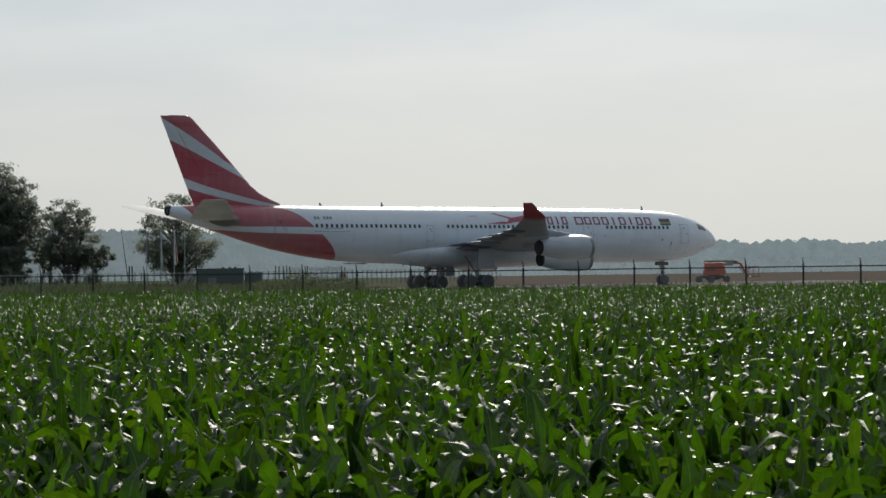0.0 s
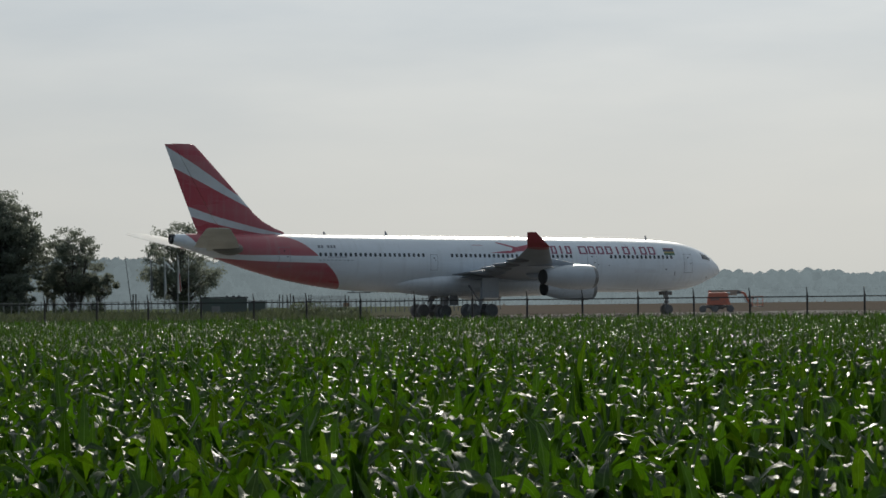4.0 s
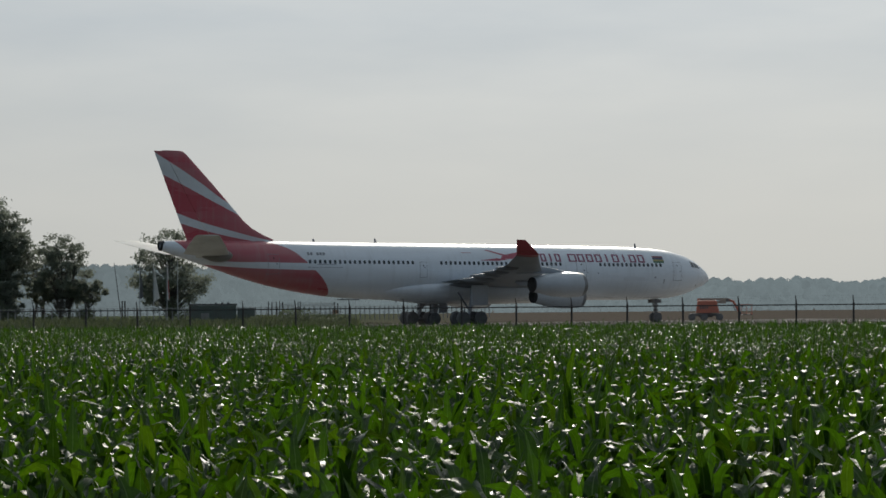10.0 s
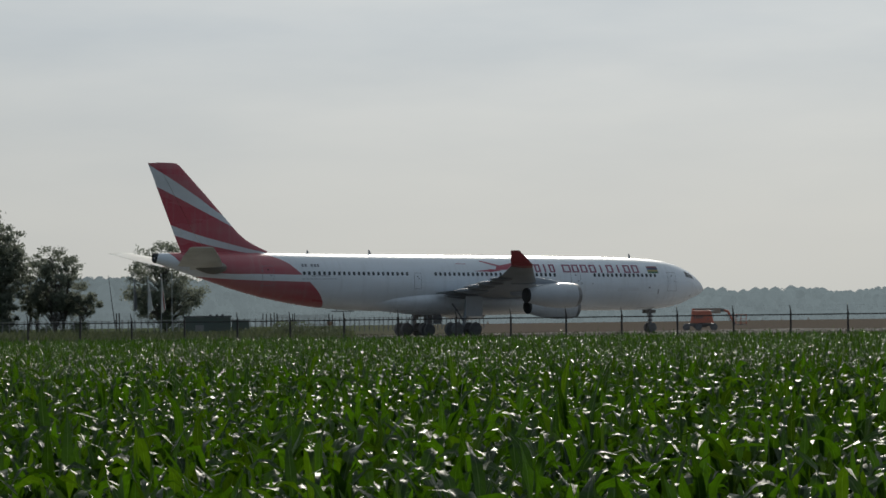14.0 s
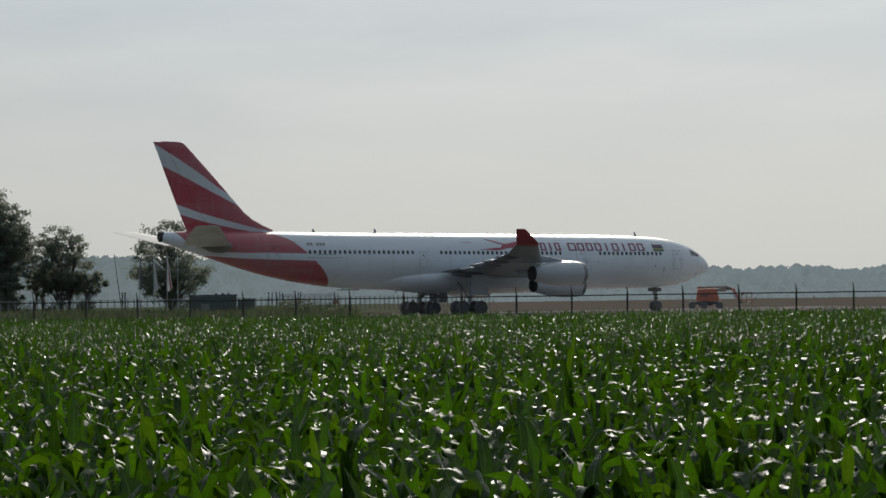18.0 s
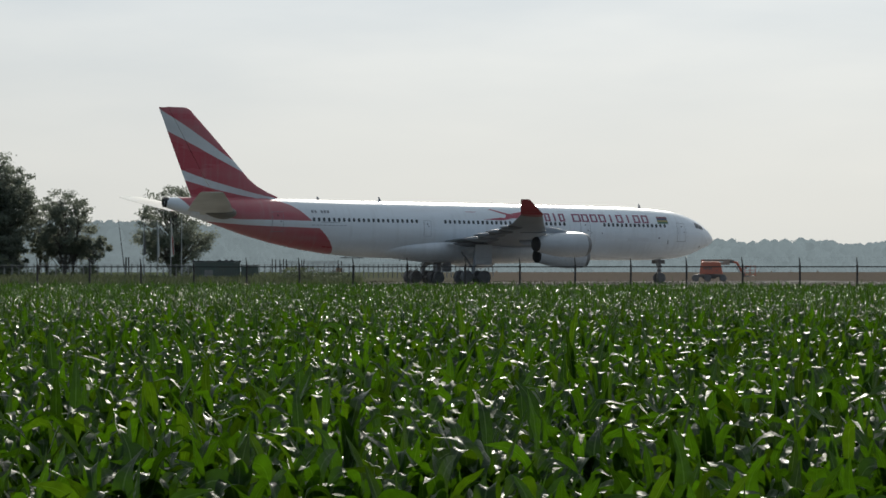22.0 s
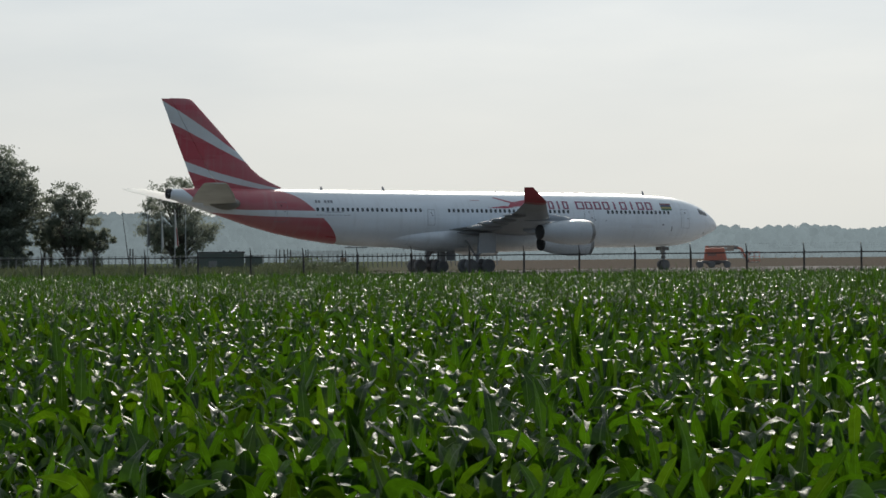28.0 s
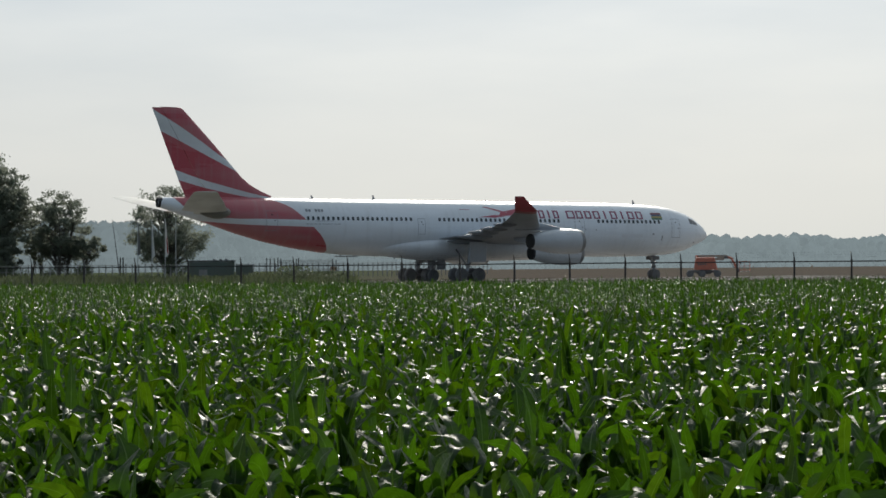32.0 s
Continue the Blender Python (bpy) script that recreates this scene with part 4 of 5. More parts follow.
def rear_fence():
    """A second, paler fence that runs off behind the aircraft."""
    a, b = Vector((-54, 286, 0)), Vector((8.5, 404, 0))
    d = (b - a).normalized()
    n = int((b - a).length / 1.4)
    fence = thing("stake_fence", "weathered grey stake fence behind the aircraft", "fence")
    pm = Shape().box((0, 0, 1.0), (0.11, 0.11, 2.0), 0.015).mesh("stake", M_PALE)
    for i in range(n + 1):
        rng = random.Random(100 + i)
        part("stake", pm, M_PALE, fence, at=Matrix.Translation(a + d * 1.4 * i + Vector((0, 0, rng.uniform(-0.06, 0.06))))
             @ pose(0, 0, 0, rng.uniform(-2.5, 2.5), rng.uniform(-2.5, 2.5), rng.uniform(0, 90)))
    for z in (1.9, 1.2, 0.5):
        part("fence_rail", Shape().tube([a + Vector((0, 0, z)), b + Vector((0, 0, z))], 0.035 if z > 1.8 else 0.012, 6), M_PALE, fence)


front_fence()
rear_fence()


def fence_sign():
    s = thing("fence_sign", "small weathered tan sign board on the stake fence", "sign", pose(-14.0, 361.1, 0, 0, 0, 14))
    part("board", Shape().box((0, 0, 1.18), (0.95, 0.03, 0.58), 0.01), M_SIGN, s)
    for x in (-0.4, 0.4):
        part("sign_post", Shape().box((x, 0.04, 0.72), (0.06, 0.05, 1.5), 0.01), M_PALE, s)


fence_sign()


# ---------------------------------------------------------------- site huts, gate posts, flagpoles
def site_hut():
    m = pose(-25.75, 300, 0, 0, 0, 4)
    hut = thing("site_hut", "dark green site cabin with flat felt roof behind the fence", "cabin", m)
    part("wall", Shape().box((0, 0, 1.15), (5.4, 2.5, 2.1), 0.03), M_HUT, hut, "ribbed dark green metal walls")
    for i in range(18):
        part("rib", Shape().box((-2.55 + 0.3 * i, -1.27, 1.15), (0.1, 0.05, 2.0), 0.01), M_HUT, hut)
    part("roof", Shape().box((0, 0, 2.30), (5.6, 2.7, 0.18), 0.03), M_HUTROOF, hut, "flat dark roof")
    for x in (0.35, 1.1, 1.75):
        part("roof_vent", Shape().box((x, 0, 2.46), (0.3, 0.3, 0.14), 0.03), M_HUTROOF, hut)
    part("notice_board", Shape().box((-0.9, -1.31, 0.95), (0.95, 0.04, 0.75), 0.01), M_PALE, hut, "pale board on the wall")
    annex = thing("storage_box", "low dark green storage container beside the cabin", "container", pose(-21.95, 300.2, 0, 0, 0, 4))
    part("body", Shape().box((0, 0, 0.9), (2.0, 2.2, 1.76), 0.03), M_HUT, annex)
    part("lid", Shape().box((0, 0, 1.83), (2.1, 2.3, 0.07), 0.02), M_HUTROOF, annex)
    for i in range(6):
        part("rib", Shape().box((-0.85 + 0.34 * i, -1.12, 0.9), (0.1, 0.05, 1.6), 0.01), M_HUT, annex)


def gate():
    g = thing("yard_gate", "dark steel gate posts with a pale barred gate", "gate")
    y = 304.0
    for px, h in ((-19.6, 2.55), (-19.2, 2.5), (-18.7, 2.5), (-18.3, 2.6), (-17.95, 2.5), (-16.5, 2.5), (-16.15, 2.45), (-15.9, 2.5), (-11.9, 2.4), (-11.5, 2.3)):
        part("gate_post", Shape().box((px, y, h / 2), (0.11, 0.11, h), 0.015).box((px, y, h + 0.02), (0.14, 0.14, 0.05), 0.01), M_POST, g)
    for x0, x1 in ((-18.3, -16.5), (-15.9, -11.9)):
        for z in (0.3, 1.2, 2.1, 2.3):
            part("gate_rail", Shape().tube(((x0, y, z), (x1, y, z)), 0.03, 6), M_PALE, g)
        n = int((x1 - x0) / 0.22)
        for i in range(1, n):
            x = x0 + (x1 - x0) * i / n
            part("gate_bar", Shape().tube(((x, y, 0.3), (x, y, 2.3)), 0.014, 5), M_PALE, g)
    for x in (-40.2, -39.85):
        p = thing("marker_post", "short dark steel marker post", "post", pose(x * 1.0, 333, 0), "marker posts")
        part("shaft", Shape().box((0, 0, 1.42), (0.16, 0.16, 2.84), 0.02), M_POST, p)
        part("cap", Shape().box((0, 0, 2.86), (0.2, 0.2, 0.06), 0.02), M_POST, p)


FLAGS = []


def flagpole(x, y, h, lean, cloth, lower):
    pole = thing("flagpole", "tall slim flagpole" + ((" with a hanging grey flag" if cloth == "grey" else " with a hanging white flag") if cloth else ", bare"), "flagpole",
                 pose(x, y, 0, 0, lean, 0), "flagpoles by the trees")
    dark = abs(lean) > 1
    part("mast", Shape().tube(((0, 0, 0), (0, 0, h * 0.6), (0, 0, h)), [0.062, 0.05, 0.03], 10), M_POST if dark else M_POLE, pole, "", True)
    part("base", Shape().spin([(0, 0.2), (0.12, 0.2), (0.18, 0.1), (0.3, 0.09)], "z", sides=12), M_POLE, pole)
    part("finial", Shape().spin([(h - 0.02, 0.03), (h + 0.04, 0.08), (h + 0.12, 0.07), (h + 0.16, 0.01)], "z", sides=10), M_POLE, pole, "", True)
    if cloth:
        # the hanging cloth in six upright folds, each a rigid strip hinged at the hoist
        for k in range(6):
            n, w = 9, 0.15
            rings = []
            for j in range(n + 1):
                t = j / n
                z = -t * lower * (1 - 0.015 * k)
                bend = 0.05 * math.sin(5.0 * t + k * 1.9)
                rings.append([Vector((0, bend - 0.012, z)), Vector((w * (0.5 + 0.5 * t), bend * 0.4 - 0.012, z - 0.06)),
                              Vector((w * (0.5 + 0.5 * t), bend * 0.4 + 0.012, z - 0.06)), Vector((0, bend + 0.012, z))])
            red = cloth == "red" and k == 4
            strip = part("flag_fold", Shape().loft(rings), M_CLOTH_R if red else M_CLOTH_G if cloth == "grey" else M_CLOTH_W, pole, "red strip of cloth" if red else "", True,
                         at=pose(0.05, 0.03 * (k % 2), h - 0.35, 0, 0, 0))
            FLAGS.append((strip, k, cloth))


site_hut()
gate()
flagpole(-40.0, 331, 7.6, -7.0, "", 0)
flagpole(-37.75, 331, 7.5, 0.3, "grey", 4.0)
flagpole(-35.95, 331, 7.4, 0, "white", 4.2)
flagpole(-34.25, 331, 7.6, 0, "red", 4.3)
flagpole(-32.9, 331, 7.8, 0.2, "", 0)


# ---------------------------------------------------------------- boom lift
def boom_lift():
    """Stowed articulated lift; its own axes: x along it, towards the basket."""
    lift = thing("boom_lift", "parked orange articulated boom lift with empty basket", "boom lift", pose(30.95, 294, 0, 0, 0, -4))
    part("chassis", Shape().box((-0.5, 0, 0.66), (3.5, 1.5, 0.30), 0.06).box((-0.5, 0, 0.50), (1.6, 1.0, 0.3), 0.05), M_LIFTGREY, lift, "dark steel chassis")
    tyre = Shape().spin([(-0.16, 0.20), (-0.15, 0.34), (-0.1, 0.40), (0.1, 0.40), (0.15, 0.34), (0.16, 0.20)], "y", sides=24).mesh("tyre", M_RUBBER, True)
    rim = Shape().spin([(-0.12, 0.03), (-0.1, 0.15), (-0.14, 0.21), (0.14, 0.21), (0.1, 0.15), (0.12, 0.03)], "y", sides=18).mesh("rim", M_ORANGE, True)
    for x in (-2.05, -0.70, 1.05):
        for y in (-0.85, 0.85):
            w = part("tyre", tyre, M_RUBBER, lift, at=Matrix.Translation((x, y, 0.40)))
            part("rim", rim, M_ORANGE, w)
    part("turntable", Shape().spin([(0.78, 0.6), (0.90, 0.64), (0.92, 0.3)], "z", (-0.4, 0, 0), 24), M_LIFTGREY, lift)

    def hood(x0, x1, t0, t1, y0, y1, z0, z1):
        """A cowl that narrows upwards, with rounded upper edges."""
        rings = []
        for z, k, e in ((z0, 0.0, 0.0), (z0 + 0.05, 0.05, 0.0), (z1 - 0.16, 0.88, 0.0), (z1 - 0.05, 0.96, 0.05), (z1, 1.0, 0.16)):
            a, b = x0 + (t0 - x0) * k + e, x1 + (t1 - x1) * k - e
            rings.append([Vector((px, py, z)) for px, py in ((a, y0 + e + 0.1), (a + 0.1, y0 + e), (b - 0.1, y0 + e), (b, y0 + e + 0.1),
                                                            (b, y1 - e - 0.1), (b - 0.1, y1 - e), (a + 0.1, y1 - e), (a, y1 - e - 0.1))])
        return Shape().loft(rings)

    body = part("engine_hood", hood(-1.62, 1.05, -1.42, 0.72, -0.82, -0.18, 0.86, 2.28), M_ORANGE, lift, "faded orange engine hood narrowing upwards")
    part("counterweight", hood(-1.55, 0.5, -1.40, 0.3, 0.18, 0.82, 0.86, 2.05), M_ORANGE, lift, "faded orange counterweight")
    for i in range(5):
        part("grille_slat", Shape().box((-1.1 + 0.2 * i, -0.835, 1.55), (0.12, 0.03, 0.4), 0.01), M_LIFTGREY, body)
    part("hood_latch", Shape().box((0.35, -0.835, 1.3), (0.16, 0.03, 0.08), 0.01), M_LIFTGREY, body)
    part("step", Shape().box((0.1, -0.90, 0.80), (0.7, 0.2, 0.05), 0.01), M_LIFTGREY, lift)
    part("lower_arm", Shape().box((0.15, 0, 2.06), (3.2, 0.28, 0.26), 0.03, pose(0, 0, 0, 0, 1, 0)), M_LIFTARM, lift, "dusty lower arm")
    part("upper_arm", Shape().box((0.45, 0, 2.40), (3.3, 0.26, 0.24), 0.03, pose(0, 0, 0, 0, 0, 0)), M_LIFTARM, lift, "dusty grey-brown upper arm")
    part("arm_end", Shape().box((1.45, 0, 2.12), (0.75, 0.32, 0.42), 0.05), M_LIFTARM, lift, "pale tan arm end")
    part("arm_link", Shape().box((-1.25, 0, 2.2), (0.34, 0.34, 0.6), 0.04), M_ORANGE, lift)
    part("knuckle", Shape().box((2.05, 0, 2.26), (0.5, 0.28, 0.36), 0.06), M_LIFTGREY, lift, "steel knuckle")
    part("jib", Shape().tube(((2.1, 0, 2.30), (2.65, 0, 2.12), (3.05, 0, 1.35), (3.4, 0, 0.72)), [0.15, 0.15, 0.13, 0.11], 8), M_ORANGE, lift, "orange jib")
    part("jib_cylinder", Shape().tube(((2.45, 0.16, 1.85), (3.0, 0.16, 1.0)), 0.05, 8), M_LIP, lift, "", True)
    part("cylinder", Shape().tube(((0.2, 0.2, 1.85), (1.7, 0.2, 2.1)), 0.06, 8), M_LIP, lift, "", True)
    basket = part("basket", Shape().box((4.1, 0, 0.62), (1.2, 1.8, 0.08), 0.02), M_LIFTGREY, lift, "railed basket")
    for x in (3.5, 4.1, 4.7):
        for y in (-0.88, 0.88):
            part("basket_post", Shape().tube(((x, y, 0.62), (x, y, 1.78)), 0.025, 6), M_ORANGE, basket)
    for z in (0.8, 1.25, 1.78):
        for y in (-0.88, 0.88):
            part("basket_rail", Shape().tube(((3.5, y, z), (4.7, y, z)), 0.025, 6), M_ORANGE, basket)
        for x in (3.5, 4.7):
            part("basket_rail", Shape().tube(((x, -0.88, z), (x, 0.88, z)), 0.025, 6), M_ORANGE, basket)
    part("control_box", Shape().box((3.65, 0, 1.6), (0.2, 0.5, 0.3), 0.03), M_LIFTGREY, basket)
    for y in (-0.3, 0.3):
        part("leveller", Shape().box((3.42, y, 0.75), (0.2, 0.12, 0.35), 0.02), M_LIFTGREY, basket)


boom_lift()


# ---------------------------------------------------------------- trees
def tree(x, y, height, spread, seed, trunks=1, low=0.2, label="broadleaf tree with a dense ragged crown", clumps=110, leaf=0.15, bole=0.02, waist=0.36):
    """Trunks, limbs to each clump of the crown, and a crown of many small leaves round the limbs' ends; waist: where it is widest."""
    rng = np.random.default_rng(seed)
    t = thing("tree", label, "tree", pose(x, y, 0), "trees by the airfield")
    wood = Shape()
    paths = []
    r0 = height * bole / math.sqrt(trunks)
    for k in range(trunks):
        a0 = rng.uniform(0, 6.28)
        foot = Vector((math.cos(a0), math.sin(a0), 0)) * (0.0 if trunks == 1 else 0.6)
        top = Vector((foot.x * 2.8 + rng.normal() * 0.3, foot.y * 2.5, height * 0.74))
        path = [foot.lerp(top, q) + Vector((rng.normal(), rng.normal(), 0)) * 0.14 * (q > 0) for q in (0, 0.12, 0.3, 0.5, 0.75, 1)]
        path[0].z = -0.1
        wood.tube(path, [r0 * 1.35, r0, r0 * 0.85, r0 * 0.6, r0 * 0.35, r0 * 0.1], 9)
        paths.append(path)
    z0, z1 = height * low, height
    zc = z0 + (z1 - z0) * waist
    tips, tip_r = [], []
    while len(tips) < clumps:
        d = rng.normal(size=3)
        d /= np.linalg.norm(d)
        rough = 0.90 + 0.20 * noise.noise(Vector(d) * 2.1 + Vector((seed, 0, 0))) + 0.16 * noise.noise(Vector(d) * 5 + Vector((0, seed, 0)))
        q = rng.uniform(0.06, 1.0) ** 0.42 * rough
        up = (z1 - zc) if d[2] > 0 else (zc - z0)
        p = Vector((d[0] * q * spread, d[1] * q * spread, zc + d[2] * q * up))
        tips.append(p)
        tip_r.append(spread * rng.uniform(0.10, 0.22))
        path = paths[len(tips) % trunks]
        g = min(max((p.z / height - 0.18) / 0.86, 0.12), 0.92)
        j = min(int(g * 5), 4)
        base = path[j].lerp(path[j + 1], g * 5 - j)
        mid = base.lerp(p, 0.55) + Vector(rng.normal(size=3)) * spread * 0.04 + Vector((0, 0, 0.05 * spread))
        wood.tube((base, mid, p), [r0 * 0.30, r0 * 0.17, r0 * 0.05], 5)
    part("trunk", wood, M_BARK, t, "dark branching trunk", True)
    n, per = len(tips), 95
    c = np.repeat(np.array([tuple(p) for p in tips]), per, 0)
    s = np.repeat(np.array(tip_r), per)[:, None]
    d = rng.normal(size=(n * per, 3))
    d /= np.linalg.norm(d, axis=1)[:, None]
    twig = np.sin(d[:, :1] * 4 + c[:, :1]) * np.sin(d[:, 1:2] * 5 + c[:, 1:2]) * np.sin(d[:, 2:] * 4 + c[:, 2:])
    pos = c + d * rng.uniform(0.05, 1.0, (n * per, 1)) ** 0.6 * s * (1 + 0.55 * twig) * np.array((1.1, 1.1, 0.72))
    pos[:, 2] = np.maximum(pos[:, 2], 0.05)
    v, f = leaf_cloud(pos, np.full(len(pos), 0.02), 1, leaf, rng)
    part("crown", fast_mesh("crown", v, f, M_LEAF), M_LEAF, t, "dark green leaves with gaps")
    return t


tree(-59.9, 345, 17.9, 7.0, 11, 1, 0.01, "large dark broadleaf tree with a full crown", 480, 0.19, 0.022, 0.50)
tree(-66.5, 352, 16.0, 6.6, 16, 1, 0.03, "large dark broadleaf tree with a full crown", 240, 0.19, 0.02, 0.5)
tree(-56.6, 339, 7.4, 3.6, 17, 2, 0.0, "low bushy dark tree beneath the large one", 110, 0.17)
tree(-62.6, 337, 8.0, 4.2, 18, 2, 0.0, "low bushy dark tree beneath the large one", 120, 0.17)
tree(-53.2, 350, 12.4, 3.1, 14, 3, 0.12, "slender tree beside the larger one", 75, 0.16, 0.016, 0.45)
tree(-48.9, 342, 13.1, 4.7, 31, 3, 0.16, "round-crowned tree with several leaning trunks", 150, 0.16, 0.022, 0.34)
tree(-45.6, 341, 6.4, 2.6, 27, 1, 0.40, "small tree with low spreading branches", 42, 0.15, 0.02, 0.4)
tree(-35.4, 344, 14.0, 6.0, 13, 2, 0.12, "wide-crowned tree with drooping ragged branches", 165, 0.16, 0.022, 0.32)


def shrub(x, y, height, spread, seed):
    rng = np.random.default_rng(seed)
    s = thing("shrub", "low rough green shrub by the fence", "shrub", pose(x, y, 0), "shrubs")
    wood, tips, rr = Shape(), [], []
    for i in range(7):
        a, q = rng.uniform(0, 6.28), rng.uniform(0.4, 1.0)
        end = Vector((math.cos(a) * spread * q, math.sin(a) * spread * q, height * rng.uniform(0.4, 0.9)))
        wood.tube((Vector((0, 0, -0.05)), end * 0.5 + Vector((0, 0, 0.1)), end), [0.04, 0.03, 0.01], 5)
        tips += [tuple(end), tuple(end * 0.6)]
        rr += [spread * 0.35, spread * 0.3]
    part("stem", wood, M_BARK, s)
    v, f = leaf_cloud(np.array(tips), np.array(rr), 60, 0.10, rng, 0.8)
    v[:, 2] = np.maximum(v[:, 2], 0.02)
    part("foliage", fast_mesh("foliage", v, f, M_SHRUB), M_SHRUB, s)


for k, (sx, sy, sh_, sp) in enumerate(((-57, 330, 2.6, 2.2), (-54, 335, 2.2, 1.8), (-45, 338, 1.7, 1.6), (-62, 325, 2.8, 2.4), (-12.8, 205, 1.5, 1.8), (-10.2, 206, 1.7, 1.9), (-8.1, 209, 1.3, 1.6),
                                       (-30, 338, 1.8, 1.7), (-14.8, 212, 0.9, 1.2), (-27.6, 338, 1.5, 1.4), (-50, 333, 1.6, 1.5), (-35.6, 341, 3.6, 2.2), (-33.4, 341, 2.8, 1.8), (-46.5, 338, 2.4, 1.9))):
    shrub(sx, sy, sh_, sp, 40 + k)


# ---------------------------------------------------------------- grass
def blades(name, x0, x1, y0, y1, count, height, material, label, seed, wide=0.02):
    """Standing grass as thin bent blades."""
    rng = np.random.default_rng(seed)
    u, y = rng.uniform(0, 1, count), y0 + (y1 - y0) * rng.uniform(0, 1, count) ** 1.2
    x = x0 + (x1 - x0) * u
    x = x * (y / y1)
    y = y - FENCE_K * x
    a, h = rng.uniform(0, 6.28, count), height * rng.uniform(0.5, 1.25, count)
    clump = np.array([0.6 + 0.8 * noise.noise((px * 0.15, py * 0.1, seed)) for px, py in zip(x, y)])
    h = h * np.clip(clump + 0.3, 0.35, 1.4)
    dx, dy = np.cos(a), np.sin(a)
    w = wide
    lean = h * rng.uniform(0.1, 0.5, count)
    p = np.stack((np.stack((x - dy * w, y + dx * w, 0 * h - 0.05), 1), np.stack((x + dy * w, y - dx * w, 0 * h - 0.05), 1),
                  np.stack((x + dx * lean * 0.4 + dy * w * .7, y + dy * lean * 0.4 - dx * w * .7, h * 0.6), 1),
                  np.stack((x + dx * lean, y + dy * lean, h), 1)), 1).reshape(-1, 3)
    f = np.arange(4 * count).reshape(-1, 4)
    tagged(new(name, fast_mesh(name, p, f, material)), label, "grass", kind="stuff")


blades("meadow_grass", -50, -8, 133, 260, 66000, 0.9, M_GRASS, "rank green meadow grass around the fence", 3)
blades("dry_grass", -14, 66, 142, 300, 36000, 0.16, M_STRAW, "dry brown grass of the airfield", 4, 0.025)


# ---------------------------------------------------------------- corn
def leaf_arrays(n, base, phi, length, wide, e0, bend, twist, seed, segs, across):
    """Arching blades: arrays of vertices and faces for n leaves."""
    rng = np.random.default_rng(seed)
    u = np.linspace(0, 1, segs + 1)
    t = (u + 0.09 * np.sin(2 * math.pi * u)) ** 0.8       # closer together round the bend
    knee = rng.uniform(0.42, 0.62, n)[:, None]
    g = np.clip((t[None] - knee + 0.22) / 0.50, 0, 1)
    e = e0[:, None] - bend[:, None] * (g * g * (3 - 2 * g))
    em = (e[:, 1:] + e[:, :-1]) / 2
    ds = length[:, None] * np.diff(t)[None]
    nil = np.zeros((n, 1))
    z = np.concatenate((nil, np.cumsum(np.sin(em) * ds, 1)), 1)
    w = wide[:, None] * (0.35 + 0.65 * np.clip(t / 0.28, 0, 1) ** 0.7)[None] * np.clip((1 - t) / 0.62, 0, 1)[None] ** 0.75
    w = np.maximum(w, 0.002)
    side_turn = twist[:, None] * t[None]
    curl = phi[:, None] + rng.normal(0, 0.55, n)[:, None] * t[None] ** 1.5
    cphi, sphi = np.cos(curl), np.sin(curl)
    cm, sm = (cphi[:, 1:] + cphi[:, :-1]) / 2, (sphi[:, 1:] + sphi[:, :-1]) / 2
    # mid line
    dh = np.cos(em) * ds
    mx = base[:, :1] + np.concatenate((nil, np.cumsum(dh * cm, 1)), 1)
    my = base[:, 1:2] + np.concatenate((nil, np.cumsum(dh * sm, 1)), 1)
    mz = base[:, 2:3] + z
    # across: sideways, tipped about the leaf's own line
    nx, ny, nz = -np.sin(e) * cphi, -np.sin(e) * sphi, np.cos(e)
    sx, sy = -sphi, cphi
    out = []
    ph = rng.uniform(0, 6.28, n)[:, None]
    wav = rng.uniform(0.5, 1.7, n)[:, None]
    keel = rng.uniform(0.10, 0.45, n)[:, None]
    for k in np.linspace(-1, 1, across):
        c, s = np.cos(side_turn) * k, np.sin(side_turn) * k
        lift = abs(k) * keel + wav * 0.35 * np.sin(t[None] * (12 if across > 3 else 17) + ph + (2.3 if k > 0 else 0)) * k * k
        out.append(np.stack((mx + w * (c * sx + (s + lift) * nx), my + w * (c * sy + (s + lift) * ny), mz + w * (s + lift) * nz), -1))
    v = np.stack(out, 2)                                   # n, segs+1, across, 3
    idx = np.arange(n * (segs + 1) * across).reshape(n, segs + 1, across)
    f = np.stack((idx[:, :-1, :-1], idx[:, :-1, 1:], idx[:, 1:, 1:], idx[:, 1:, :-1]), -1).reshape(-1, 4)
    return v.reshape(-1, 3), f, np.tile(np.linspace(-1, 1, across), n * (segs + 1))


CORN_H = 1.0                      # top of the stalk's whorl


def plant_leaves(rng, n):
    """Parameters of n leaves up one plant: height, side, length, width, rise and droop."""
    k = np.arange(n) / max(n - 1, 1)
    z = CORN_H * (0.24 + 0.60 * k)
    phi = rng.uniform(0, 6.28) + math.pi * (np.arange(n) % 2) + rng.normal(0, 0.30, n)
    length = (0.33 + 0.19 * np.sin(math.pi * (0.2 + 0.6 * k))) * rng.uniform(0.62, 1.12, n) * (1 - 0.25 * (k > 0.85))
    wide = 0.047 * (0.8 + 0.35 * np.sin(math.pi * (0.15 + 0.65 * k))) * rng.uniform(0.8, 1.15, n)
    e0 = np.radians(66 + 16 * k + rng.normal(0, 7, n))
    bend = np.radians(np.where(rng.uniform(0, 1, n) < 0.12 + 0.10 * k, 40, 118) + rng.normal(0, 28, n))
    return z, phi, length, wide, e0, bend


